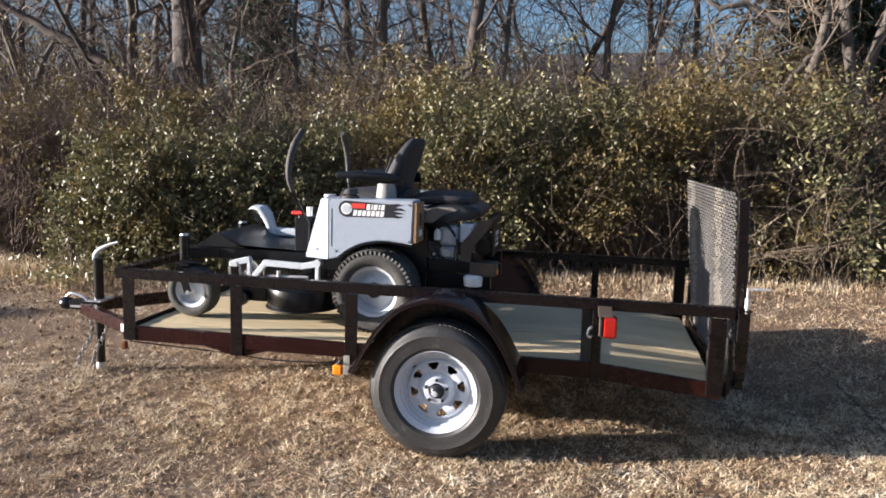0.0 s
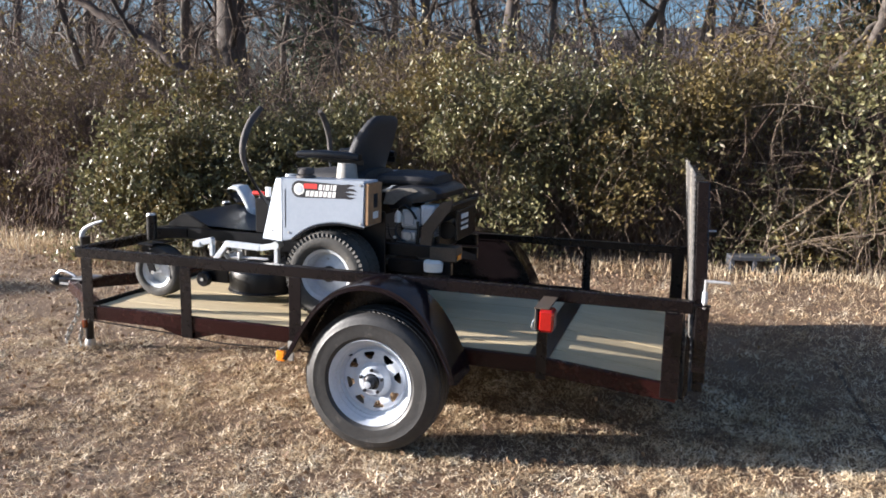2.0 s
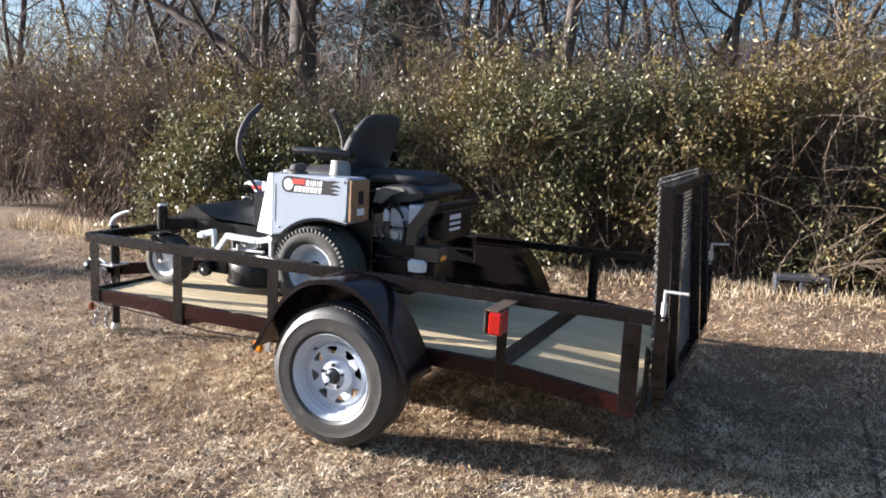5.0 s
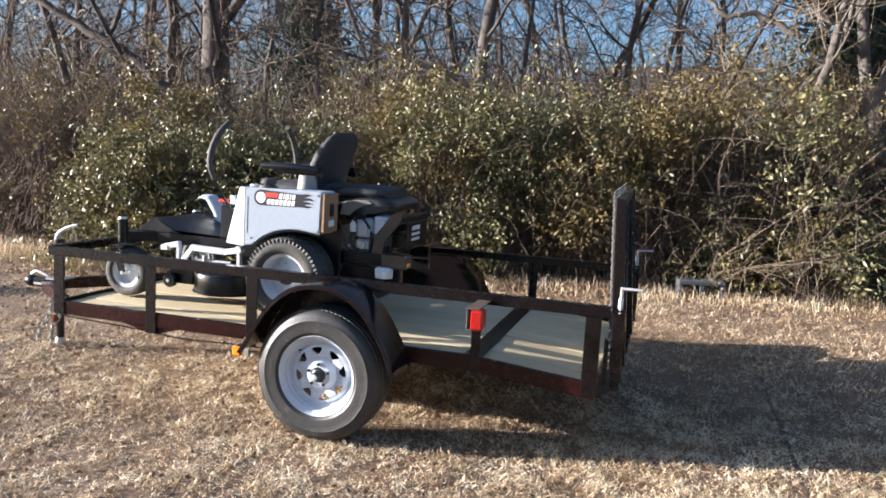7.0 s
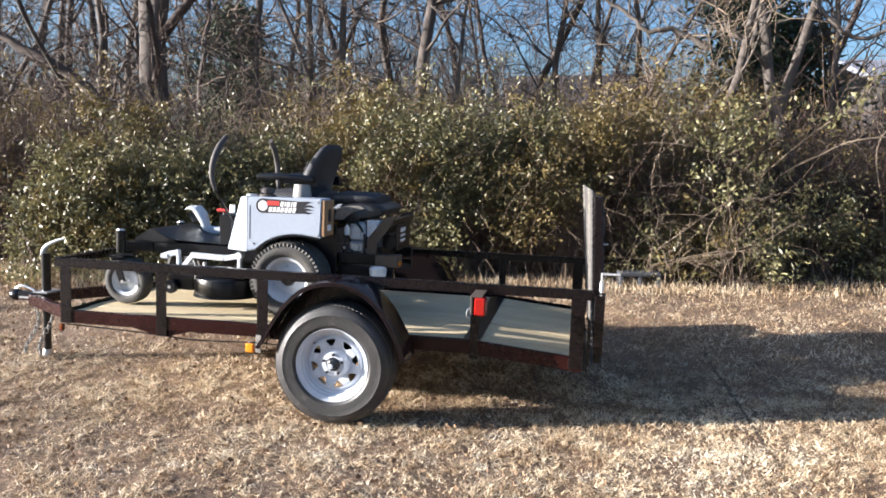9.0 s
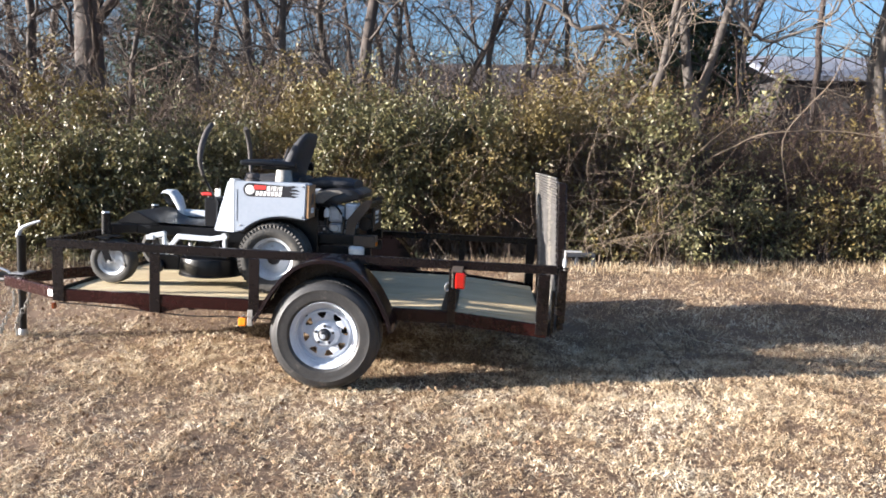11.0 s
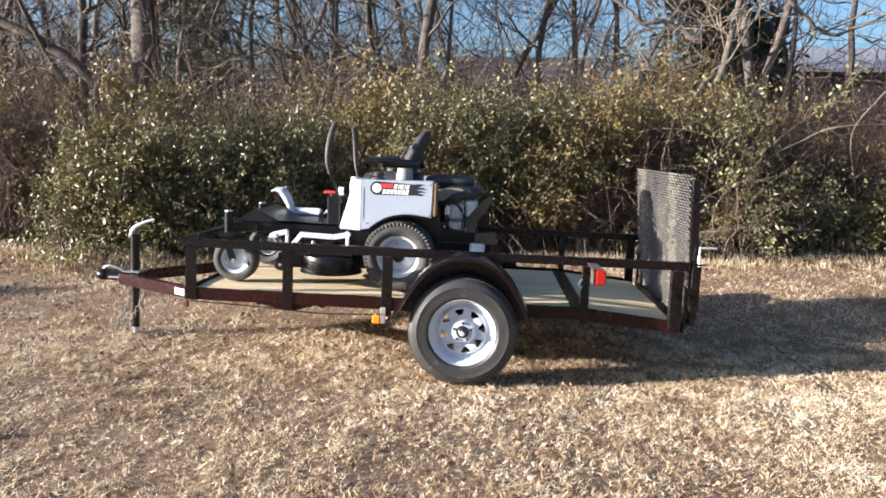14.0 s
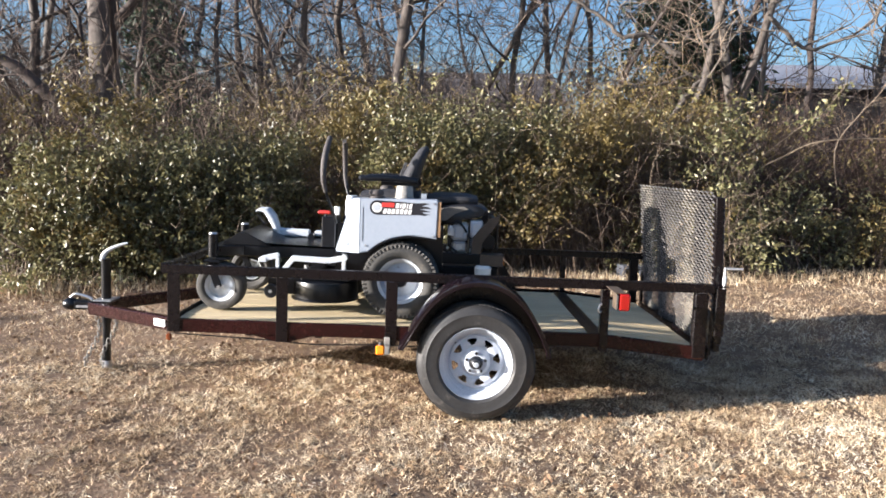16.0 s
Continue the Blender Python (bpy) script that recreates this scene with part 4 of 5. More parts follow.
def turf_wheel(parent, x, y0, y1, r, rim, z, rim_material, label, lug_count, tyre_name="tyre"):
    c, h = (y0 + y1) / 2, (y1 - y0) / 2
    s = 1 if c < MID else -1
    f = lambda prof: [(a, b * s) for a, b in prof]
    w = part("wheel", lathe(B(), f([(rim, -h * 0.78), (rim + 0.006, -h * 0.84), (rim + 0.010, -h * 0.78), (rim - 0.004, -h * 0.5), (rim - 0.012, h * 0.6), (rim - 0.02, h * 0.6), (rim - 0.014, -h * 0.4), (rim * 0.78, -h * 0.24), (rim * 0.45, -h * 0.30), (rim * 0.32, -h * 0.42), (0.0, -h * 0.42), (0.0, -h * 0.36), (rim * 0.3, -h * 0.34), (rim * 0.45, -h * 0.2), (rim * 0.8, -h * 0.14), (rim - 0.018, -h * 0.25), (rim - 0.01, -h * 0.74)]), (x, c, z), segs=40), rim_material, parent, label)
    d = r - rim
    ty = part("tyre", lathe(B(), f([(rim + 0.004, -h * 0.8), (rim + d * 0.25, -h * 0.97), (rim + d * 0.55, -h), (rim + d * 0.8, -h * 0.9), (r - d * 0.09, -h * 0.66), (r - 0.006, -h * 0.3), (r - 0.005, 0), (r - 0.006, h * 0.3), (r - d * 0.09, h * 0.66), (rim + d * 0.8, h * 0.9), (rim + d * 0.5, h), (rim + 0.004, h * 0.8), (rim - 0.006, 0)]), (x, c, z), segs=56), "turf_tyre", w, "dusty turf tyre")
    if lug_count:
        lugs = B()
        for k in range(lug_count):
            for row, off in ((-0.72, 0), (-0.26, 0.5), (0.26, 0), (0.72, 0.5)):
                a = 2 * math.pi * (k + off) / lug_count
                m = Matrix.Translation((x, c, z)) @ Matrix.Rotation(a, 4, "Y") @ Matrix.Translation((0, row * h, 0)) @ Matrix.Rotation(0.35 if row > 0 else -0.35, 4, "Z")
                outer = abs(row) > 0.5
                top, half = (r - d * 0.13, h * 0.27) if outer else (r, h * 0.2)
                box(lugs, -0.0078, 0.0078, -half, half, top - 0.02, top - 0.002, 0, m)
        tagged(part("tread", lugs, "turf_tyre", ty), kind="stuff")
    part("hub", rod(B(), (x, c - s * h * 0.42, z), (x, c - s * h * 0.62, z), rim * (0.34 if lug_count else 0.2), rim * (0.28 if lug_count else 0.15), 16), "black" if lug_count else "galv", w)
    return w


def mirror(bm):
    bmesh.ops.transform(bm, verts=bm.verts, matrix=Matrix.Translation((0, 2 * MID, 0)) @ Matrix.Diagonal((1, -1, 1, 1)))
    return bm


def pod(parent, near):
    """A side tank pod: flat flank with a wheel arch, and a raked nose that turns in."""
    y0, y1, k = 0.272, 0.455, -0.70
    arch = [(p.x, p.z) for p in smooth_line([(-0.242, 0, 0.936), (-0.33, 0, 0.947), (-0.41, 0, 0.948), (-0.49, 0, 0.935), (-0.55, 0, 0.912), (-0.60, 0, 0.882), (-0.645, 0, 0.846)], 2)]
    bm = B()
    plate(bm, [(k, 1.161), (-0.245, 1.165), (-0.235, 1.152)] + arch + [(k, 0.836)], y0, y1, 0.006)
    nose = [(k + 0.001, y0), (k + 0.001, y1), (-0.847, y1), (-0.847, y0 + 0.052)]
    lo = [bm.verts.new((x, y, 0.836)) for x, y in nose]
    hi = [bm.verts.new((x if x > -0.71 else -0.748, y, 1.160)) for x, y in nose]
    hi[3].co.y = y0 + 0.022
    fs = [bm.faces.new(lo), bm.faces.new(hi[::-1])] + [bm.faces.new((lo[i], lo[(i + 1) % 4], hi[(i + 1) % 4], hi[i])) for i in range(4)]
    bmesh.ops.recalc_face_normals(bm, faces=fs)
    bmesh.ops.bevel(bm, geom=[e for e in fs[4].edges], offset=0.008, segments=2, affect="EDGES")
    p = part("side_pod", bm if near else mirror(bm), "white", parent, "white painted steel side tank pod", 30)
    def add(name, b, mat, label=""):
        part(name, b if near else mirror(b), mat, p, label)
    add("rear_panel", box(B(), -0.238, -0.218, y0 + 0.004, y1 - 0.004, 0.945, 1.155, 0.002), "tan_panel", "dusty tan rear panel of the pod")
    add("panel_label", box(B(), -0.2175, -0.2165, y0 + 0.07, y0 + 0.12, 1.03, 1.10, 0.0), "ink")
    add("panel_label", box(B(), -0.2175, -0.2165, y0 + 0.06, y0 + 0.13, 0.975, 1.01, 0.0), "label")
    add("seam", box(B(), k + 0.02, k + 0.0235, y0 - 0.0012, y0 + 0.004, 0.91, 1.11, 0.0), "ink")
    for x, z in ((-0.262, 0.953), (-0.262, 1.145), (-0.66, 0.885), (-0.765, 0.885)):
        dy = 0.0 if x > -0.7 else 0.024
        add("bolt", rod(B(), (x, y0 + dy - 0.004, z), (x, y0 + dy + 0.002, z), 0.006, 0.006, 8), "galv")
    add("filler_cap", lathe(B(), [(0.0, 1.214), (0.036, 1.214), (0.044, 1.206), (0.046, 1.185), (0.038, 1.182), (0.036, 1.176), (0.05, 1.174), (0.052, 1.162), (0.0, 1.162)], (-0.61, 0.37, 0), "z", 24, False), "foam", "dark grey filler cap")
    add("arch_trim", tube(B(), [(x, y0 + 0.004, z - 0.006) for x, z in arch[::2]], 0.006, 6, 3), "black")
    if near:
        decal(p, y0)


def decal(parent, y0):
    """The maker's mark as plain shapes: a dark flame plate, a pale roundel, a red block and two pale bars."""
    def shape(name, outline, mat, lift):
        b = B()
        plate(b, outline, y0 - lift - 0.0006, y0 - lift, 0)
        part(name, b, mat, parent, smooth=0)
    r = 0.041
    cz = 1.108
    left = [(-0.597 + r * 1.05 * math.cos(radians(a)), cz + 0.004 + r * 1.05 * math.sin(radians(a))) for a in range(90, 271, 15)]
    flame = [(-0.395, cz - 0.035), (-0.37, cz - 0.034), (-0.345, cz - 0.033), (-0.315, cz - 0.036), (-0.285, cz - 0.026), (-0.315, cz - 0.024), (-0.335, cz - 0.018), (-0.31, cz - 0.014), (-0.278, cz - 0.012), (-0.31, cz - 0.004), (-0.345, cz), (-0.315, cz + 0.006), (-0.275, cz + 0.004),
             (-0.30, cz + 0.018), (-0.335, cz + 0.018), (-0.31, cz + 0.03), (-0.285, cz + 0.034), (-0.32, cz + 0.04), (-0.36, cz + 0.036), (-0.40, cz + 0.038)]
    shape("decal_plate", left + flame, "ink", 0.0006)
    shape("decal_roundel", [(-0.597 + 0.03 * math.cos(radians(a)), cz + 0.004 + 0.03 * math.sin(radians(a))) for a in range(0, 360, 15)], "label", 0.0016)
    shape("decal_roundel", [(-0.597 + 0.022 * math.cos(radians(a)), cz + 0.004 + 0.022 * math.sin(radians(a))) for a in range(0, 360, 20)], "rim_grey", 0.0026)
    shape("decal_flag", [(-0.572, cz + 0.008), (-0.497, cz + 0.008), (-0.494, cz + 0.034), (-0.569, cz + 0.034)], "redink", 0.0016)
    for z, row in ((cz + 0.003, [(-0.490, 0.019), (-0.464, 0.007), (-0.451, 0.020), (-0.424, 0.007), (-0.411, 0.018)]), (cz - 0.031, [(-0.562 + q * 0.0245, 0.019) for q in range(7)])):
        for x, wdt in row:
            shape("decal_bar", [(x, z), (x + wdt, z), (x + wdt + 0.006, z + 0.029), (x + 0.006, z + 0.029)], "label", 0.0016)


def loft(bm, sections, segs=20, power=3.0):
    """A soft solid through rounded sections: (centre, half along u, half along v, u, v)."""
    rings = []
    for c, a, b, u, v in sections:
        ring = []
        for k in range(segs):
            t = 2 * math.pi * k / segs
            cs, sn = math.cos(t), math.sin(t)
            ring.append(bm.verts.new(Vector(c) + Vector(u) * a * math.copysign(abs(cs) ** (2 / power), cs) + Vector(v) * b * math.copysign(abs(sn) ** (2 / power), sn)))
        rings.append(ring)
    for a, b in zip(rings, rings[1:]):
        for k in range(segs):
            bm.faces.new((a[k], a[(k + 1) % segs], b[(k + 1) % segs], b[k]))
    bm.faces.new(rings[0][::-1]), bm.faces.new(rings[-1])
    return bm


def build_mower():
    m = thing("riding_mower", "white and black zero-turn riding mower parked on the trailer deck", "lawn mower", matrix=TILT)
    for near in (True, False):
        pod(m, near)
        y0, y1 = (0.245, 0.475) if near else (2 * MID - 0.475, 2 * MID - 0.245)
        turf_wheel(m, -0.448, y0, y1, 0.236, 0.130, DECK + 0.236, "rim_grey", "drive wheel with dull silver steel rim", 54)
        c = 0.40 if near else 2 * MID - 0.40
        turf_wheel(m, -1.545, c - 0.055, c + 0.055, 0.152, 0.086, DECK + 0.152, "rim_grey", "front caster wheel with dull silver rim", 0)
        f = lambda b: b if near else mirror(b)
        fork = part("caster_fork", f(box(box(beam(beam(B(), (-1.60, 0.328, 0.74), (-1.545, 0.328, 0.59), 0.008, 0.045, 0.002, (1, 0, 0)), (-1.60, 0.472, 0.74), (-1.545, 0.472, 0.59), 0.008, 0.045, 0.002, (1, 0, 0)), -1.64, -1.54, 0.322, 0.478, 0.738, 0.752, 0.003), -1.575, -1.49, 0.36, 0.44, 0.753, 0.762, 0.003)), "black", m)
        part("axle_bolt", f(rod(B(), (-1.545, 0.318, DECK + 0.152), (-1.545, 0.482, DECK + 0.152), 0.011, 0.011, 10)), "galv", fork)
        king = part("kingpin_tube", f(rod(B(), (-1.60, 0.40, 0.765), (-1.60, 0.40, 0.905), 0.029, 0.029, 20)), "black", m)
        part("kingpin_cap", f(lathe(B(), [(0.0, 0.916), (0.024, 0.914), (0.027, 0.906), (0.0, 0.904)], (-1.60, 0.40, 0), "z", 18, False)), "galv", king)
        part("frame_rail", f(box(B(), -1.585, 0.15, 0.50, 0.55, 0.765, 0.83, 0.004)), "black", m)
        part("lower_frame", f(box(B(), -0.20, 0.15, 0.50, 0.54, 0.68, 0.75, 0.004)), "black", m)
        part("caster_arm", f(beam(B(), (-1.60, 0.42, 0.80), (-1.45, 0.52, 0.80), 0.06, 0.06, 0.004)), "black", m)
        part("inner_guard", f(box(B(), -0.86, -0.20, 0.46, 0.475, 0.66, 1.0, 0.003)), "black", m)
        lever = part("steering_lever", f(tube(B(), [(-0.85, 0.40, 1.00), (-0.875, 0.33, 1.10), (-0.905, 0.285, 1.19)], 0.008, 10)), "black", m)
        part("lever_grip", f(tube(B(), [(-0.905, 0.285, 1.19), (-0.917, 0.265, 1.265), (-0.917, 0.278, 1.352), (-0.912, 0.34, 1.443), (-0.906, 0.43, 1.512)], [0.011, 0.015, 0.018, 0.019, 0.016], 12)), "foam", lever, "curved grey foam lever grip")
        arm = part("armrest", f(loft(B(), [((-0.735, 0.505, 1.277), 0.012, 0.010, (0, 1, 0), (0, 0, 1)), ((-0.72, 0.505, 1.277), 0.032, 0.018, (0, 1, 0), (0, 0, 1)), ((-0.60, 0.505, 1.281), 0.036, 0.022, (0, 1, 0), (0, 0, 1)), ((-0.45, 0.51, 1.277), 0.034, 0.021, (0, 1, 0), (0, 0, 1)), ((-0.37, 0.52, 1.269), 0.026, 0.018, (0, 1, 0), (0, 0, 1))])), "plastic", m)
        part("armrest_bracket", f(beam(B(), (-0.60, 0.53, 1.256), (-0.36, 0.545, 1.240), 0.012, 0.03, 0.003)), "black", arm)
    part("front_crossbar", box(B(), -1.63, -1.57, 0.44, 2 * MID - 0.44, 0.775, 0.83, 0.004), "black", m)
    # foot platform with its raised front lip
    part("foot_platform", plate(B(), [(-1.57, 0.833), (-1.565, 0.850), (-1.50, 0.893), (-1.465, 0.914), (-1.425, 0.909), (-1.32, 0.857), (-1.27, 0.84), (-0.86, 0.838), (-0.86, 0.8315), (-1.25, 0.8315)], 0.50, 2 * MID - 0.50, 0.006), "plastic", m, "black sloping foot platform")
    py = 1.05
    pedal = part("lift_pedal", loft(B(), [((-1.492, py, 1.012), 0.05, 0.006, (0, 1, 0), (0.5, 0, 0.85)), ((-1.465, py, 1.024), 0.056, 0.016, (0, 1, 0), (0.3, 0, 1)), ((-1.42, py, 1.02), 0.056, 0.026, (0, 1, 0), (0.7, 0, 0.7)), ((-1.385, py, 0.975), 0.052, 0.028, (0, 1, 0), (1, 0, 0.5)), ((-1.36, py, 0.92), 0.045, 0.024, (0, 1, 0), (1, 0, 0.3)), ((-1.34, py, 0.855), 0.04, 0.022, (0, 1, 0), (1, 0, 0.2))]), "silver", m, "pale grey hooked foot lift pedal")
    part("pedal_tread", loft(B(), [((-1.485, py, 0.985), 0.046, 0.004, (0, 1, 0), (0.6, 0, 0.75)), ((-1.43, py, 0.925), 0.046, 0.006, (0, 1, 0), (0.7, 0, 0.7))]), "plastic", pedal)
    part("pedal_arm", beam(B(), (-1.345, py, 0.872), (-1.12, py, 0.868), 0.05, 0.055, 0.01), "silver", pedal)
    part("pedal_pivot", rod(B(), (-1.10, 0.95, 0.855), (-1.10, 1.12, 0.855), 0.022, 0.022, 12), "black", pedal)
    part("pedal_link", box(B(), -1.085, -1.03, py - 0.025, py + 0.025, 0.85, 0.89, 0.006), "silver", pedal)
    # battery, bottle and red cap in front of the pod
    batt = part("battery_box", box(B(), -0.945, -0.86, 0.42, 0.66, 0.845, 1.035, 0.006), "plastic", m)
    part("knob_stem", rod(B(), (-0.925, 0.447, 1.03), (-0.925, 0.447, 1.056), 0.009, 0.009, 8), "plastic", batt)
    part("red_knob", box(B(), -0.972, -0.895, 0.432, 0.462, 1.048, 1.07, 0.008), "redink", batt, "small red plastic lever knob")
    part("reservoir", lathe(B(), [(0.0, 1.04), (0.036, 1.04), (0.04, 1.05), (0.04, 1.13), (0.032, 1.145), (0.034, 1.15), (0.034, 1.165), (0.0, 1.168)], (-0.775, 0.52, 0), "z", 20, False), "silver", m, "pale plastic reservoir with cap")
    part("reservoir_stand", box(B(), -0.82, -0.73, 0.47, 0.57, 0.84, 1.04, 0.004), "black", m)
    for x in (-0.855, -0.845):
        part("switch", rod(B(), (x, 0.40, 1.05), (x, 0.40, 1.10), 0.010, 0.012, 10), "label", m)
    # seat
    seat = part("seat", loft(B(), [((-0.745, MID, 1.135), 0.19, 0.02, (0, 1, 0), (0, 0, 1)), ((-0.73, MID, 1.14), 0.225, 0.05, (0, 1, 0), (0, 0, 1)), ((-0.60, MID, 1.145), 0.235, 0.06, (0, 1, 0), (0, 0, 1)), ((-0.45, MID, 1.14), 0.235, 0.062, (0, 1, 0), (0, 0, 1)), ((-0.36, MID, 1.14), 0.225, 0.06, (0, 1, 0), (0, 0, 1))]), "vinyl", m, "black padded vinyl seat cushion", 50)
    lean = (1, 0, 0.2)
    back = [(-0.468, 1.09, 0.20, 0.046), (-0.457, 1.17, 0.235, 0.058), (-0.435, 1.26, 0.245, 0.060), (-0.402, 1.345, 0.236, 0.056), (-0.368, 1.42, 0.214, 0.047), (-0.346, 1.466, 0.18, 0.036), (-0.338, 1.487, 0.135, 0.02)]
    part("backrest", loft(B(), [((x, MID, z), a, b, (0, 1, 0), lean) for x, z, a, b in back], 28), "vinyl", seat, "black high-backed vinyl backrest", 60)
    for y in (MID - 0.13, MID + 0.13):
        part("back_seam", tube(B(), [(-0.510, y, 1.19), (-0.492, y * 0.98 + MID * 0.02, 1.28), (-0.456, y * 0.94 + MID * 0.06, 1.38)], 0.006, 6), "vinyl", seat)
    part("seat_bracket", rod(B(), (-0.45, 0.53, 1.16), (-0.45, 0.53, 1.237), 0.058, 0.05, 20), "bracket_grey", seat, "grey armrest pivot housing")
    part("seat_base", box(B(), -0.72, -0.30, MID - 0.2, MID + 0.2, 0.95, 1.075, 0.006), "black", m)
    # engine with cowl
    eng = part("engine_block", box(box(B(), -0.17, 0.05, 0.60, 0.96, 0.78, 0.99, 0.012), -0.16, 0.03, 0.56, 0.61, 0.78, 0.92, 0.008), "black", m)
    head = part("cylinder_head", box(box(B(), -0.034, 0.048, 0.535, 0.65, 0.928, 1.036, 0.008), -0.02, 0.036, 0.528, 0.536, 0.945, 1.02, 0.004), "silver", eng, "bright aluminium rocker cover")
    for i in range(4):
        part("cooling_fin", box(B(), -0.03, 0.046, 0.54, 0.654, 0.872 + i * 0.0135, 0.878 + i * 0.0135, 0.001), "engine", head)
    part("blower_housing", box(box(B(), -0.148, -0.044, 0.545, 0.65, 0.905, 1.02, 0.014), -0.128, -0.07, 0.538, 0.546, 0.925, 1.0, 0.006), "silver", eng, "pale metal blower housing")
    part("carburettor", rod(box(B(), -0.145, -0.05, 0.535, 0.60, 0.835, 0.90, 0.012), (-0.10, 0.525, 0.868), (-0.10, 0.54, 0.868), 0.022, 0.026, 14), "engine", eng)
    part("fuel_filter", rod(rod(B(), (-0.155, 0.525, 0.94), (-0.155, 0.525, 0.985), 0.019, 0.019, 14), (-0.155, 0.525, 0.985), (-0.155, 0.525, 1.005), 0.016, 0.006, 12), "label", eng, "small white fuel filter")
    part("starter", rod(B(), (-0.20, 0.56, 0.80), (-0.06, 0.56, 0.80), 0.035, 0.035, 16), "engine", eng)
    part("bracket_plate", box(B(), -0.04, 0.03, 0.53, 0.545, 0.80, 0.862, 0.004), "engine", eng)
    for x, z in ((-0.05, 0.832), (0.02, 0.815), (-0.17, 0.86), (-0.13, 0.80)):
        part("bolt", rod(B(), (x, 0.515, z), (x, 0.535, z), 0.009, 0.009, 6), "galv", eng)
    part("hose", tube(B(), [(-0.19, 0.55, 0.86), (-0.14, 0.52, 0.79), (-0.06, 0.515, 0.80), (-0.04, 0.52, 0.88), (-0.045, 0.525, 0.95)], 0.008, 8), "plastic", eng)
    part("hose", tube(B(), [(-0.155, 0.525, 1.0), (-0.12, 0.52, 1.03), (-0.08, 0.525, 1.0), (-0.055, 0.53, 0.96)], 0.007, 8), "plastic", eng)
    part("hose", tube(B(), [(-0.155, 0.525, 0.945), (-0.165, 0.515, 0.89), (-0.13, 0.51, 0.85), (-0.11, 0.52, 0.84)], 0.006, 8), "plastic", eng)
    part("wire", tube(B(), [(-0.21, 0.52, 0.93), (-0.19, 0.51, 0.86), (-0.12, 0.505, 0.83), (0.0, 0.51, 0.84), (0.05, 0.52, 0.87)], 0.0035, 6), "plastic", eng)
    part("oil_filter", rod(rod(B(), (0.055, 0.50, 0.70), (0.055, 0.50, 0.745), 0.050, 0.054, 20), (0.055, 0.50, 0.745), (0.055, 0.50, 0.76), 0.054, 0.04, 20), "label", eng, "white spin-on oil filter")
    prof = [(-0.225, 1.0), (-0.245, 1.03), (-0.24, 1.095), (-0.215, 1.122), (-0.08, 1.140), (0.02, 1.134), (0.06, 1.12), (0.078, 1.10), (0.072, 1.072), (-0.01, 1.046), (-0.09, 1.034), (-0.165, 1.0)]
    body = B()
    rows = []
    for y, k, dx in ((0.535, 0.80, 0.055), (0.556, 0.97, 0.012), (0.60, 1.0, 0.0), (2 * MID - 0.60, 1.0, 0.0), (2 * MID - 0.556, 0.97, 0.012), (2 * MID - 0.535, 0.80, 0.055)):
        rows.append([body.verts.new((-0.045 + (x + 0.045) * k + (dx if x < -0.15 else 0), y, 1.085 + (z - 1.085) * k)) for x, z in prof])
    for a, b in zip(rows, rows[1:]):
        for q in range(len(prof)):
            body.faces.new((a[q], a[(q + 1) % len(prof)], b[(q + 1) % len(prof)], b[q]))
    body.faces.new(rows[0]), body.faces.new(rows[-1][::-1])
    bmesh.ops.recalc_face_normals(body, faces=body.faces)
    cowl = part("engine_cowl", body, "cowl", m, "dusty black plastic engine cowl", 40)
    # thin pale plate painted in for the sunlit patch on the dusty cowl
    part("cowl_sun_patch", plate(B(), [(-0.243, 1.03), (-0.222, 1.105), (-0.16, 1.117), (-0.08, 1.121), (-0.045, 1.106), (-0.13, 1.075), (-0.185, 1.03)], 0.528, 0.536, 0.002), "sunlit_dust", cowl, "sunlit patch on the dusty cowl, put in as a pale plate")
    part("cowl_cap", loft(B(), [((-0.315, MID, 1.145), 0.17, 0.035, (0, 1, 0), (0, 0, 1)), ((-0.24, MID, 1.158), 0.21, 0.04, (0, 1, 0), (0, 0, 1)), ((-0.06, MID, 1.158), 0.21, 0.038, (0, 1, 0), (0, 0, 1)), ((0.01, MID, 1.152), 0.18, 0.03, (0, 1, 0), (0, 0, 1))]), "vinyl", cowl)
    # rear guard: two raked side plates, a crossbar and an upright plate
    guard = part("rear_guard", box(B(), 0.105, 0.14, 0.51, 2 * MID - 0.51, 1.01, 1.045, 0.005), "black", m)
    for y in (0.505, 2 * MID - 0.53):
        part("guard_plate", plate(B(), [(-0.035, 0.755), (0.03, 0.755), (0.045, 0.90), (0.135, 1.02), (0.152, 1.075), (0.085, 1.055), (-0.015, 0.93)], y, y + 0.025, 0.003), "dusty_brown", guard, "dusty rust-brown guard plate")
    part("rear_plate", box(B(), 0.135, 0.15, 0.60, 2 * MID - 0.60, 0.85, 1.008, 0.004), "black", guard)
    part("rear_step", box(B(), 0.035, 0.18, 0.49, 0.60, 0.755, 0.83, 0.004), "dusty_brown", guard, "dark brown rear bracket")
    for z0, z1 in ((0.96, 0.985), (0.93, 0.945), (0.90, 0.915)):
        part("plate_label", box(B(), 0.1505, 0.1515, 0.66, 0.80, z0, z1, 0), "label", guard)
    part("rear_reflector", box(B(), 0.1805, 0.186, 0.50, 0.56, 0.765, 0.79, 0.002), "amber_lens", guard)
    part("muffler", rod(B(), (0.085, 0.62, 0.90), (0.085, 0.93, 0.90), 0.048, 0.048, 20), "black", m)
    part("hydro_pump", box(B(), -0.30, 0.0, 0.55, 2 * MID - 0.55, 0.55, 0.70, 0.02), "black", m)
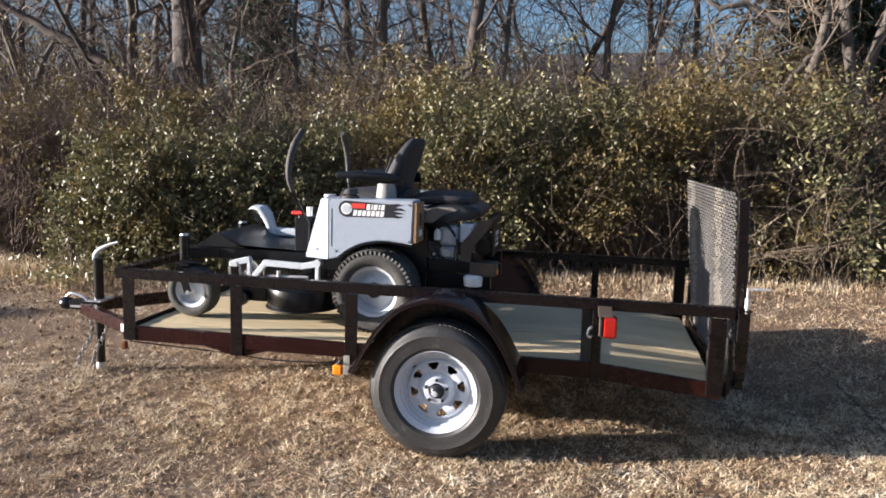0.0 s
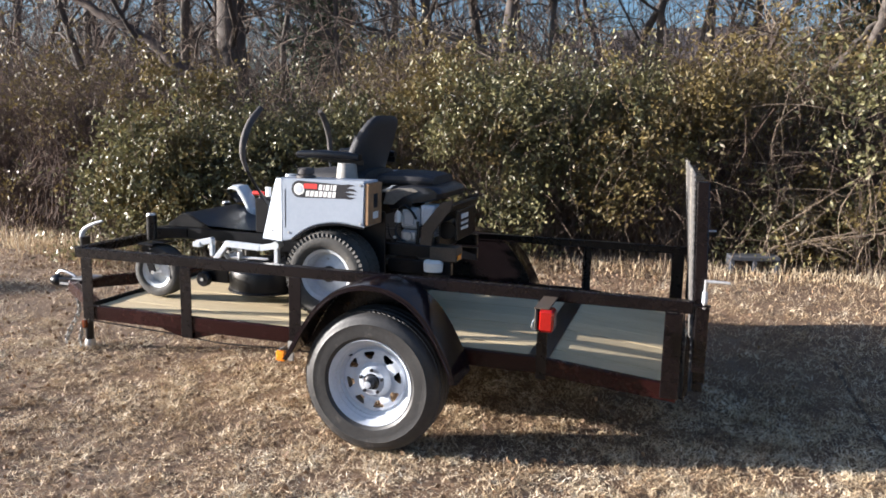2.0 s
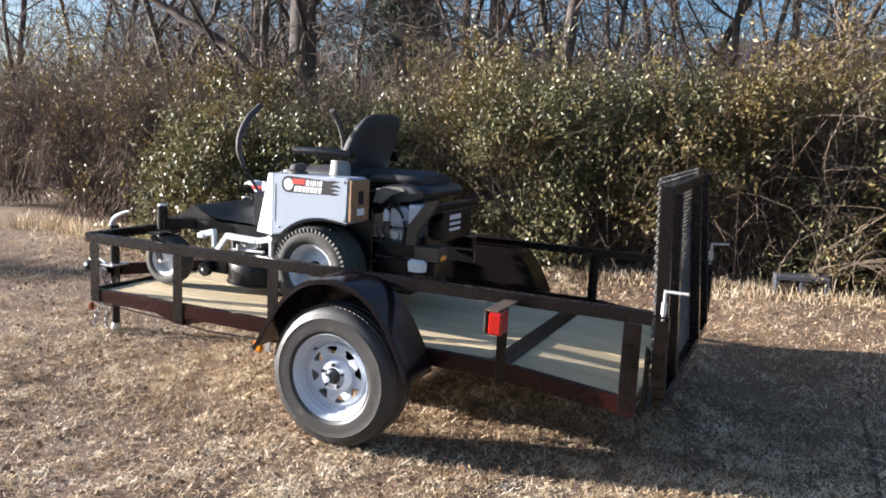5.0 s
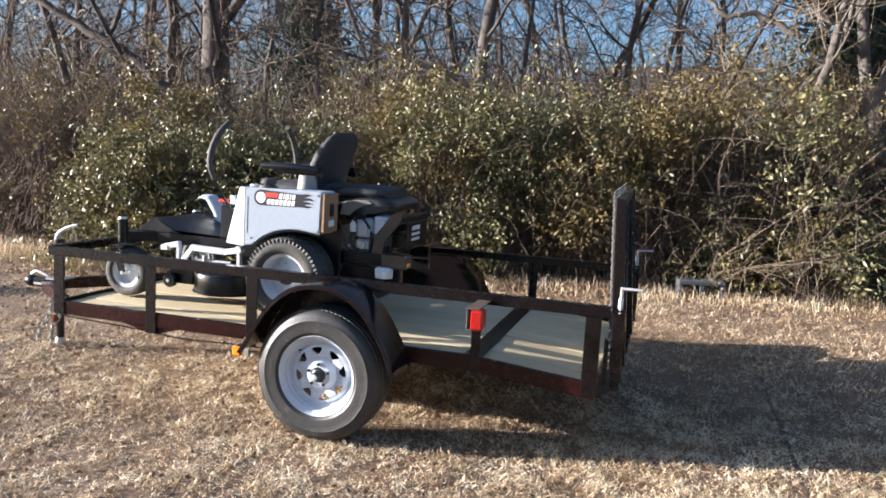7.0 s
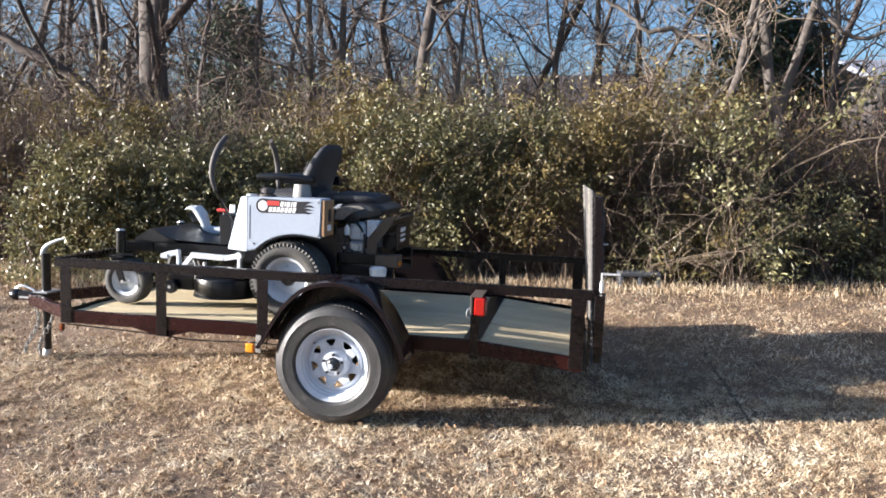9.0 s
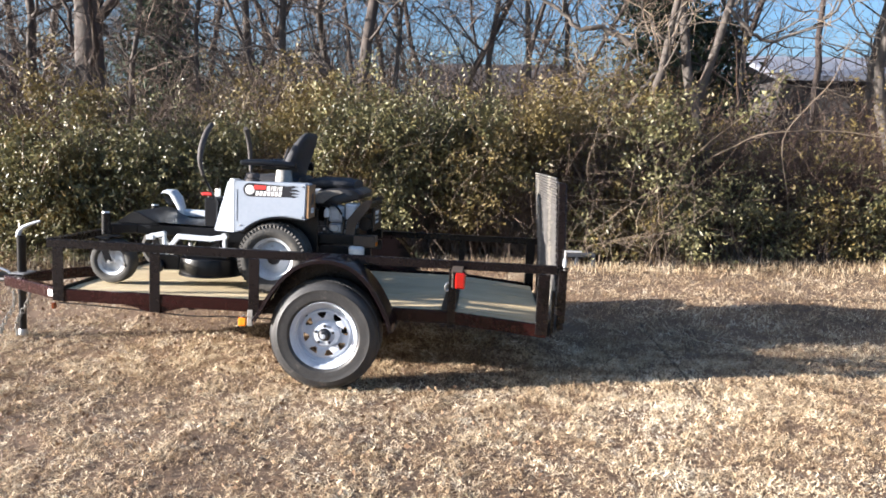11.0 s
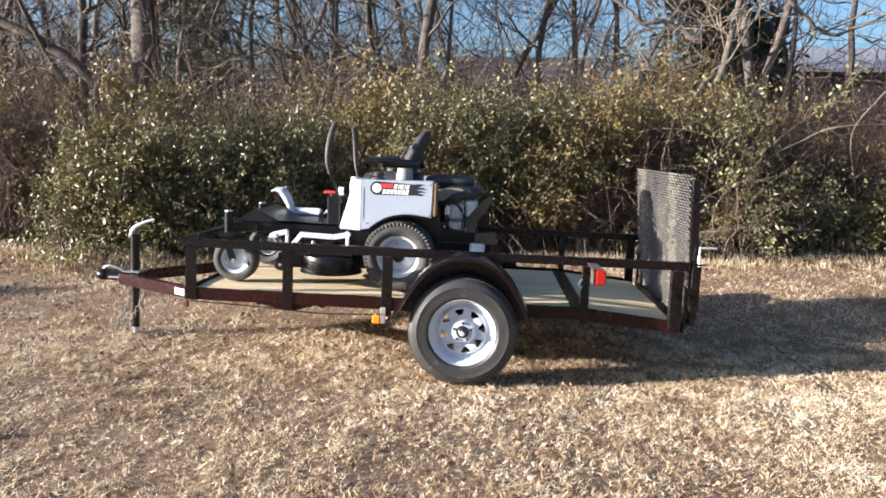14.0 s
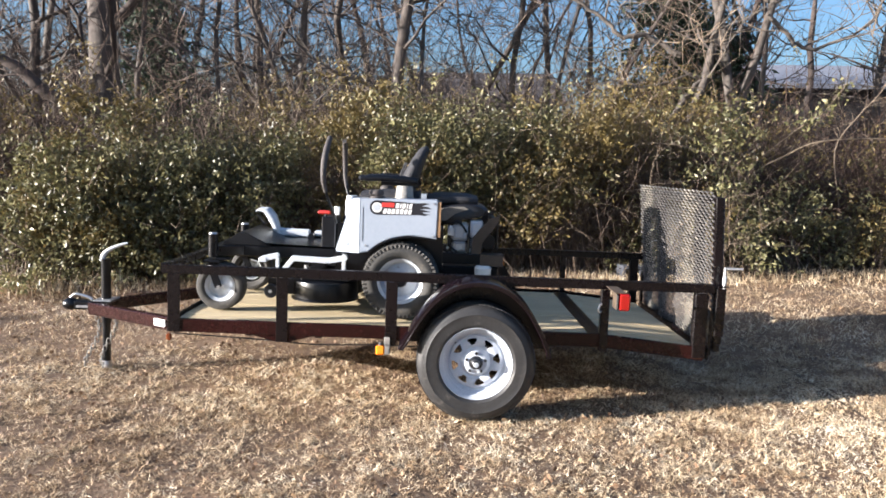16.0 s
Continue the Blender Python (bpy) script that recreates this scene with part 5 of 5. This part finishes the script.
    # cutting deck with lift arms
    dk = B()
    for y in (0.50, MID, 2 * MID - 0.50):
        lathe(dk, [(0.0, 0.645), (0.18, 0.645), (0.197, 0.635), (0.203, 0.61), (0.203, 0.535), (0.210, 0.53), (0.210, 0.522), (0.196, 0.522), (0.196, 0.61), (0.0, 0.62)], (-0.925, y, 0), "z", 40, False)
    cut = part("cutting_deck", dk, "black", m, "black steel cutting deck with rounded shell")
    for y in (0.50, MID, 2 * MID - 0.50):
        part("spindle_cover", lathe(B(), [(0.0, 0.69), (0.035, 0.69), (0.045, 0.68), (0.09, 0.665), (0.10, 0.64), (0.0, 0.636)], (-0.925, y, 0), "z", 24, False), "black", cut)
    part("belt_cover", box(B(), -1.06, -0.76, 0.36, 0.62, 0.64, 0.685, 0.012), "plastic", cut)
    for near in (True, False):
        f = lambda b: b if near else mirror(b)
        bar = part("lift_arm", f(beam(beam(beam(beam(B(), (-1.185, 0.40, 0.68), (-1.105, 0.40, 0.778), 0.028, 0.03, 0.003), (-1.12, 0.40, 0.775), (-0.90, 0.40, 0.768), 0.03, 0.034, 0.003), (-0.90, 0.40, 0.766), (-0.805, 0.40, 0.785), 0.03, 0.034, 0.003), (-0.80, 0.40, 0.80), (-0.80, 0.40, 0.69), 0.03, 0.022, 0.003, (1, 0, 0))), "silver", m, "bright bare steel deck lift arm")
        part("lift_roller", f(rod(B(), (-0.80, 0.375, 0.79), (-0.80, 0.425, 0.79), 0.022, 0.022, 14)), "silver", bar)
        part("hanger", f(beam(beam(B(), (-1.30, 0.40, 0.765), (-1.20, 0.40, 0.79), 0.03, 0.034, 0.003), (-1.205, 0.40, 0.80), (-1.205, 0.40, 0.70), 0.028, 0.02, 0.003, (1, 0, 0))), "silver", m, "bright bare steel deck hanger")
        part("hanger_foot", f(box(B(), -1.32, -1.27, 0.38, 0.42, 0.745, 0.775, 0.004)), "silver", m)
        part("link_rod", f(rod(B(), (-1.10, 0.41, 0.70), (-0.86, 0.41, 0.705), 0.009, 0.009, 10)), "galv", m)
        part("spacer", f(rod(rod(B(), (-1.03, 0.40, 0.70), (-1.03, 0.40, 0.735), 0.012, 0.012, 10), (-0.99, 0.40, 0.64), (-0.99, 0.40, 0.69), 0.010, 0.010, 10)), "galv", m)
        part("gauge_wheel", f(lathe(B(), [(0.0, -0.02), (0.036, -0.02), (0.042, -0.012), (0.042, 0.012), (0.036, 0.02), (0.0, 0.02)], (-1.235, 0.36, 0.575), "y", 20, False)), "plastic", m)
        part("gauge_bracket", f(box(B(), -1.26, -1.10, 0.385, 0.40, 0.555, 0.65, 0.003)), "black", m)
        part("gauge_bolt", f(rod(B(), (-1.235, 0.333, 0.575), (-1.235, 0.41, 0.575), 0.010, 0.010, 8)), "galv", m)
    return m


build_trailer()
build_mower()


# ---- hedge, brush and trees ----
def build_plants():
    full = "dense glossy evergreen shrub with small leaves"
    thin = "half-bare olive-brown shrub with dry canes"
    bare = "bare brown shrub of dense fine arching twigs"
    rng = random.Random(11)
    k = 0
    # leafy run in the middle
    for x, y, rx, h, n in ((-4.25, 3.1, 0.5, 0.8, 3600), (-3.9, 3.2, 0.5, 1.15, 5600), (-3.3, 3.35, 0.5, 0.75, 4200)):
        shrub(x, y, rx, 0.4, h, n, 90 + k, "leaf", 50, 0.047, full)
        k += 1
    x = -3.7
    while x < 2.35:
        rx = rng.uniform(0.5, 0.85)
        shrub(x, float(hedge_y(x)) + 0.55 + 0.4 * max(x - 1.4, 0) + rng.uniform(-0.2, 0.25), rx, 0.45, rng.uniform(1.3, 1.9), int(rng.uniform(8000, 11000) * (1 if x < 1.5 else 0.35)), 100 + k, "olive" if k % 4 == 3 else "leaf", 190, 0.045, full if k % 4 != 3 else thin, crook=0.3, low=0.1)
        x += rx * 0.95
        k += 1
    for x, y, seed in ((-2.75, 3.4, 71), (-2.1, 3.5, 72)):
        shrub(x, y, 0.45, 0.4, 0.82, 3500, seed, "leaf", 50, 0.047, full)
    # second row, a little higher
    x = -4.7
    while x < 1.7:
        rx = rng.uniform(0.6, 1.0)
        top = rng.uniform(0.85, 1.2) if x < -2.5 else rng.uniform(1.35, 1.95)
        shrub(x, float(hedge_y(x)) + 1.6 + rng.uniform(-0.3, 0.3), rx, 0.6, top, int(rng.uniform(4200, 6200)), 200 + k, "leaf" if k % 2 else "olive", 170, 0.048, full if k % 2 else thin, low=0.3, shoots=16)
        x += rx * 1.05
        k += 1
    # browner left end
    for x, y, rx, h, n in ((-6.1, 5.0, 0.9, 1.8, 1500), (-7.2, 5.4, 0.9, 2.0, 1400), (-8.4, 5.7, 1.0, 2.2, 1400)):
        shrub(x, y, rx, 0.45, h, n, 300 + k, "olive", 90, 0.047, thin, "twig")
        k += 1
    # hanging leafy bush at the bend, low leafy growth along the foot, darker growth behind
    for x, y, rx, h, n, low in ((2.75, 3.75, 0.26, 1.55, 1200, 0.5), (2.95, 3.9, 0.35, 0.6, 1500, 0.1)):
        shrub(x, y, rx, 0.35, h, n, 340 + k, "leaf", 26, 0.05, full, "twig", 0.3, low=low)
        k += 1
    x = 2.0
    while x < 9.6:
        rx = rng.uniform(0.4, 0.6)
        shrub(x, float(hedge_y(x)) + 0.5 + rng.uniform(-0.08, 0.2), rx, 0.32, rng.uniform(0.45, 0.8), int(rng.uniform(1600, 2200)), 360 + k, "olive" if k % 4 == 3 else "leaf", 60, 0.047, "low leafy evergreen shrub at the hedge foot", "twig", low=0.08, shoots=6)
        x += rx * 1.15
        k += 1
    x = 1.9
    while x < 10.5:
        rx = rng.uniform(0.6, 0.9)
        shrub(x, float(hedge_y(x)) + 1.35 + rng.uniform(-0.15, 0.25), rx, 0.45, rng.uniform(1.25, 1.65), int(rng.uniform(1000, 1500) * (1 if x < 2.6 else 0.4)), 420 + k, "leaf" if k % 5 == 1 else "olive", 300, 0.047, thin, "russet", 0.32, low=0.06, shoots=14)
        x += rx * 1.0
        k += 1
    # dense growth behind the bend
    for x, y, h in ((1.9, 4.5, 1.75), (2.5, 4.7, 1.7), (3.0, 5.2, 1.6), (2.2, 5.4, 1.7)):
        shrub(x, y, 0.6, 0.5, h, 4200, 480 + k, "olive", 220, 0.05, thin, "russet", 0.3, low=0.06)
        k += 1
    for x, y, h in ((2.3, 6.4, 2.3), (3.1, 6.7, 2.2)):
        shrub(x, y, 0.7, 0.5, h, 1800, 490 + k, "olive", 160, 0.045, thin, "twig", 0.3, low=0.4, shoots=18)
        k += 1
    # bare twiggy domes beside the leafy run
    for x, y, rx, h, n in ((2.05, 4.4, 0.55, 1.55, 500), (2.55, 4.6, 0.6, 1.75, 450), (3.1, 4.6, 0.6, 1.9, 450), (3.7, 5.0, 0.6, 1.7, 500), (5.2, 5.2, 0.8, 1.5, 600), (6.6, 5.4, 0.9, 1.5, 600), (8.0, 5.6, 0.9, 1.6, 600)):
        shrub(x, y, rx, 0.4, h, n // 2, 500 + k, "olive", 220, 0.046, bare, "russet", 0.42)
        k += 1
    # loose high growth in front of the trees
    x = -7.5
    while x < 6.5:
        rx = rng.uniform(0.7, 1.1)
        shrub(x, 6.1 + rng.uniform(-0.5, 0.6), rx, 0.7, (rng.uniform(0.9, 1.4) if x < -2.8 else rng.uniform(1.4, 2.1) - 0.1 * max(x - 1, 0)), 1500 if x < 0.8 else 450, 400 + k, "olive" if k % 3 or x > 0.8 else "leaf", 170 if x < 0.8 else 300, 0.042, thin, "twig", 0.3, shoots=20)
        x += rx * 1.1
        k += 1
    for x, y, h in ((-4.7, 3.6, 1.5), (-5.1, 3.95, 1.9), (-5.6, 3.7, 1.7), (-6.2, 3.85, 2.0), (-6.9, 3.95, 2.1), (-7.7, 4.1, 2.2), (-8.5, 4.3, 2.2)):
        shrub(x, y, 0.55, 0.4, h, 1100, 600 + k, "olive", 560, 0.042, "bare red-brown shrub of dense fine twigs", "russet", 0.42)
        k += 1
    # long bare branches that arch out of the brush
    for path, r, leafs in ((((3.05, 4.3, 1.15), (3.25, 4.1, 1.5), (3.6, 3.95, 1.83), (3.8, 3.9, 1.98), (3.98, 3.85, 2.25)), 0.012, 110),
                           (((3.3, 4.6, 1.2), (3.75, 4.55, 1.55), (4.1, 4.5, 1.7), (4.9, 4.6, 1.74), (5.6, 4.6, 1.66), (6.4, 4.7, 1.72)), 0.014, 0),
                           (((4.4, 4.6, 0.9), (4.25, 4.5, 1.6), (4.5, 4.5, 2.0), (4.75, 4.5, 2.3), (4.9, 4.5, 2.75)), 0.010, 0),
                           (((2.0, 4.1, 1.0), (1.75, 3.9, 1.55), (2.2, 3.75, 1.62), (2.75, 3.8, 1.45), (3.1, 3.9, 1.2)), 0.008, 0),
                           (((2.0, 3.72, 0.42), (2.35, 3.65, 0.52), (2.75, 3.6, 0.60), (3.0, 3.6, 0.66)), 0.0055, 0),
                           (((1.98, 3.75, 0.5), (2.25, 3.7, 0.75), (2.65, 3.68, 1.05), (2.95, 3.66, 1.12)), 0.005, 0),
                           (((2.02, 3.72, 0.42), (2.5, 3.65, 0.57), (2.95, 3.6, 0.68), (3.35, 3.58, 0.95)), 0.006, 0),
                           (((1.98, 3.76, 0.45), (2.05, 3.76, 0.9), (1.97, 3.74, 1.2), (2.02, 3.72, 1.5), (2.3, 3.7, 1.72)), 0.005, 0),
                           (((1.9, 4.3, 1.2), (2.0, 4.2, 2.0), (2.25, 4.2, 2.22), (2.6, 4.2, 2.25)), 0.007, 30)):
        foot = Vector((path[0][0], path[0][1], float(gz(path[0][0], path[0][1])) - 0.03))
        ob = thing("arching_shrub", "long pale bare branch arching out of the brush", "shrub", "hedge shrubs", Matrix.Translation(foot))
        pts = [(0, 0, 0)] + [tuple(Vector(p) - foot) for p in path]
        part("branch", tube(B(), pts, [r * (1 - 0.6 * q / (len(pts) - 1)) for q in range(len(pts))], 6), "pale_twig", ob)
        gen = np.random.default_rng(700 + k)
        line = np.array([tuple(q) for q in smooth_line(pts, 4)])
        src = line[gen.integers(len(line) // 3, len(line), 26)]
        v, f = strands(gen, src, gen.normal(size=(26, 3)) + np.array([0.3, 0, 0.1]), gen.uniform(0.15, 0.6, 26), gen.uniform(0.002, 0.004, 26), 5, 0.3)
        tagged(mesh_object("twig_mass", np_mesh("twig_mass", v, f, "pale_twig"), ob), kind="stuff")
        if leafs:
            v, f = leaf_cards(gen, line[gen.integers(len(line) * 3 // 5, len(line), leafs)] + gen.normal(size=(leafs, 3)) * 0.05, 0.06, 0.018)
            tagged(mesh_object("foliage", np_mesh("foliage", v, f, "leaf"), ob), kind="stuff")
        k += 1
    brown, pale = "tangled brown leafless canes", "pale dry arching brambles"
    thicket("brushwood", -9.5, -4.8, 4.4, 6.8, 2.7, 1900, 1, "russet", brown)
    thicket("brushwood", -5.0, 2.0, 4.6, 7.0, 2.5, 1900, 2, "twig", brown)
    thicket("brushwood", 1.6, 9.5, 4.5, 7.0, 1.9, 2400, 3, "russet", brown, 0.6, 0.0034, 8)
    thicket("brushwood", 1.7, 3.7, 5.7, 7.3, 2.7, 520, 14, "russet", brown, 0.45, 0.005)
    thicket("brushwood", -3.4, 2.2, 3.9, 4.6, 1.9, 800, 12, "twig", brown, 0.45, 0.0032)
    thicket("brambles", 1.5, 2.7, 3.5, 3.95, 1.2, 22, 4, "pale_twig", pale, 0.7, 0.0036, 9)
    thicket("brambles", 3.0, 8.0, 4.3, 5.4, 1.5, 50, 5, "pale_twig", pale, 0.8, 0.0035, 9)
    thicket("brambles", -8.0, -5.0, 4.0, 4.8, 1.8, 70, 6, "pale_twig", pale, 0.6, 0.003)
    thicket("brambles", -4.5, 1.6, 4.0, 5.2, 2.4, 150, 7, "pale_twig", pale, 0.4, 0.0035)
    # trees behind the hedge
    grey = "bare grey-barked tree behind the hedge"
    tree(-0.97, 5.8, 0.105, 9.0, 21, "bark", (0.01, 0), limbs=40, twigs=620, first=0.2, label=grey)
    foot = float(gz(-4.7, 6.25)) - 0.05
    low_limb = [(x + 4.7, y - 6.25, z - foot) for x, y, z in ((-4.7, 6.1, 1.75), (-4.95, 5.95, 2.03), (-5.35, 5.9, 2.24), (-5.75, 5.85, 2.58), (-6.4, 5.8, 2.90), (-7.05, 5.75, 3.28), (-8.3, 5.6, 3.9))]
    tree(-4.7, 6.25, 0.225, 9.5, 22, "bark", (0.01, 0), (3.0, 0.2, 0.0), limbs=40, twigs=700, first=0.22, label="thick grey-barked tree with a long low limb", limb_paths=[low_limb], limb_r=0.105, crown_material="far_bark")
    tree(3.72, 5.6, 0.085, 8.0, 23, "pale_bark", (-0.04, 0), (1.9, 0.26, 0.0), 26, 380, 0.3, label="forked tree with pale flaking bark", limb_paths=[((0.16, 0, 3.0), (0.38, -0.1, 2.72), (0.62, -0.1, 2.58), (0.96, -0.1, 2.68), (1.32, -0.1, 2.86), (1.55, -0.1, 3.3))], limb_r=0.03)
    tree(2.5, 5.5, 0.07, 8.0, 24, "pale_bark", (0.12, 0), limbs=24, twigs=340, first=0.3, label="leaning tree with pale flaking bark", limb_paths=[((0.1, 0, 1.6), (0.35, 0, 2.0), (0.6, 0.05, 2.3), (0.72, 0.05, 2.7), (0.85, 0.1, 3.3), (1.2, 0.1, 4.2)), ((0.24, 0, 2.5), (-0.2, 0, 2.72), (-0.52, 0, 2.74), (-0.75, 0, 2.95), (-1.15, 0, 3.2), (-1.9, 0.1, 3.8))], limb_r=0.038)
    tree(6.8, 7.0, 0.085, 8.5, 25, "pale_bark", (-0.12, 0), (3.2, 0.25, 0.0), 24, 340, 0.3, label="forked tree with pale flaking bark")
    tree(7.1, 7.0, 0.09, 8.5, 26, "pale_bark", (0.03, 0), limbs=24, twigs=340, first=0.3, label="straight tree with pale flaking bark")
    spots = [(-2.6, 7.4, 0.07), (-1.7, 8.6, 0.085), (-3.4, 8.9, 0.09), (0.7, 7.8, 0.06), (1.5, 8.8, 0.075), (2.3, 8.2, 0.06), (-6.2, 7.2, 0.09), (-7.4, 6.2, 0.07), (-6.9, 9.2, 0.11), (-8.8, 8.0, 0.1), (4.7, 8.2, 0.06), (5.4, 9.6, 0.07), (8.2, 7.8, 0.08), (9.4, 9.2, 0.09), (-5.3, 8.4, 0.06), (0.0, 9.8, 0.075), (-0.3, 7.2, 0.04), (1.1, 6.6, 0.04), (-2.0, 6.4, 0.045), (-3.3, 6.5, 0.045), (7.6, 9.8, 0.08), (1.9, 6.9, 0.045), (-5.6, 6.6, 0.05), (-8.1, 6.9, 0.06)]
    for i, (x, y, r) in enumerate(spots):
        tree(x, y, r, rng.uniform(6.5, 9.5), 40 + i, "bark" if i % 4 else "pale_bark", (rng.uniform(-0.24, 0.24), rng.uniform(-0.05, 0.06)), None, 26, 330, 0.08, label="slender bare young tree in the wood", sides=7)
    for i in range(56):
        x = -24 + i * 0.72 + rng.uniform(-0.5, 0.5)
        y = rng.uniform(10.5, 22) if x < 4 else rng.uniform(11, 16)
        if (x > 3.5 and i % 3) or (0.5 < x <= 3.5 and i % 2):
            continue
        tree(x, y, rng.uniform(0.05, 0.14), rng.uniform(8, 13), 90 + i, "far_bark", (rng.uniform(-0.2, 0.2), 0), None, 24, 150, 0.1, label="bare far tree in the wood", sides=6)
    thicket("far_brushwood", -22, 5, 8, 15, 3.6, 2200, 8, "far_bark", "brown undergrowth of the wood behind", 0.4, 0.012, 3)
    thicket("far_wood", -48, -3, 24, 46, 8.5, 1300, 10, "far_bark", "grey-brown haze of the far bare wood", 0.3, 0.05)
    haze = np.random.default_rng(77)
    n = 3500
    px, py = haze.uniform(-24, 3.0, n), haze.uniform(8.5, 20, n)
    v, f = strands(haze, np.stack([px, py, haze.uniform(1.2, 6.5, n)], -1), haze.normal(size=(n, 3)) + np.array([0, 0, 0.4]), haze.uniform(0.8, 2.6, n), haze.uniform(0.004, 0.011, n), 4, 0.34)
    tagged(mesh_object("far_twigs", np_mesh("far_twigs", v, f, "far_bark")), "fine bare twigs of the wood behind", "twigs", kind="stuff")
    thicket("far_brushwood", 4.5, 20, 7.5, 15, 2.9, 2200, 9, "russet", "brown undergrowth of the wood behind", 0.4, 0.012, 3)


def cedar(x, y, height, width, seed, label):
    """A dark evergreen: a trunk, whorls of drooping boughs and sprays of small scales."""
    rng = np.random.default_rng(seed)
    ob = thing("cedar_tree", label, "tree", matrix=pose(x, y, float(gz(x, y)) - 0.05))
    n = 90
    z = rng.uniform(0.12, 0.98, n) * height
    az = rng.uniform(0, 2 * math.pi, n)
    reach = width * (1 - z / height) ** 0.8 * rng.uniform(0.35, 1.3, n) + 0.1
    start = np.stack([np.zeros(n), np.zeros(n), z], -1)
    d = np.stack([np.cos(az), np.sin(az), rng.uniform(-0.1, 0.4, n)], -1)
    v, f = strands(rng, start, d, reach, np.full(n, 0.02), 5, 0.08, 0.03, 4)
    tagged(mesh_object("bough_mass", np_mesh("bough_mass", v, f, "far_bark"), ob), kind="stuff")
    m = 8000
    pick = rng.integers(0, n, m)
    at = start[pick] + d[pick] * (reach[pick] * rng.uniform(0.2, 1.05, m))[:, None] + rng.normal(size=(m, 3)) * np.array([0.24, 0.24, 0.12])
    v, f = leaf_cards(rng, at, 0.17, 0.03, droop=0.1)
    tagged(mesh_object("foliage", np_mesh("foliage", v, f, "needle"), ob), kind="stuff")
    t = rod(B(), (0, 0, 0), (0, 0, height), 0.13, 0.02, 10)
    part("trunk", t, "far_bark", ob)


def far_house(name, label, x0, x1, y0, y1, eave, ridge, wall_mat, roof_mat):
    ob = thing(name, label, "building", matrix=pose(0, 0, 0.3))
    part("wall", box(B(), x0, x1, y0, y1, -0.5, eave, 0.02), wall_mat, ob)
    b = B()
    yo, ym = 0.5, (y0 + y1) / 2
    prof = [(y0 - yo, eave - 0.1), (ym, ridge), (y1 + yo, eave - 0.1), (y1 + yo, eave + 0.08), (ym, ridge + 0.2), (y0 - yo, eave + 0.08)]
    a = [b.verts.new((x0 - 0.4, y, z)) for y, z in prof]
    c = [b.verts.new((x1 + 0.4, y, z)) for y, z in prof]
    for i in range(6):
        b.faces.new((a[i], a[(i + 1) % 6], c[(i + 1) % 6], c[i]))
    b.faces.new(a[::-1]), b.faces.new(c)
    part("roof", b, roof_mat, ob, smooth=0)


def block_at(x, y):
    """A hollow concrete block at the foot of the hedge."""
    b = B()
    box(b, -0.2, 0.2, -0.1, 0.1, 0.0, 0.035, 0.006)
    for x0 in (-0.2, -0.018, 0.165):
        box(b, x0, x0 + 0.035, -0.1, 0.1, 0.036, 0.15, 0.004)
    box(b, -0.2, 0.2, -0.1, 0.1, 0.151, 0.19, 0.006)
    me = bpy.data.meshes.new("concrete_block")
    bmesh.ops.recalc_face_normals(b, faces=b.faces)
    b.to_mesh(me)
    b.free()
    me.materials.append(M["concrete"])
    ob = mesh_object("concrete_block", me, matrix=pose(x, y, float(gz(x, y)) - 0.05, 0, 0, 8))
    tagged(ob, "weathered grey hollow concrete block under the hedge", "block")


build_plants()
cedar(3.9, 9.5, 4.7, 1.25, 5, "dark green cedar standing behind bare trees")
cedar(-6.2, 12.0, 4.2, 1.6, 6, "dark green cedar in the wood behind")
cedar(4.75, 9.9, 3.3, 1.15, 7, "low yellow-green cedar behind the hedge")
far_house("far_building", "long low building with a pale metal roof beyond the trees", 11.3, 30.0, 24.0, 32.0, 4.05, 5.15, "brick", "roof")
far_house("far_house", "house with a brown shingle roof beyond the trees", -1.2, 3.8, 24.0, 31.0, 3.3, 4.6, "brick", "shingle")
block_at(1.88, 3.74)
# unseen shrub, added out of view to cast the shadow band on the left lawn
shrub(-13.0, -0.5, 0.26, 0.24, 2.4, 9000, 900, "leaf", 60, 0.06, "unseen upright shrub added to shade the left lawn")
build_grass()
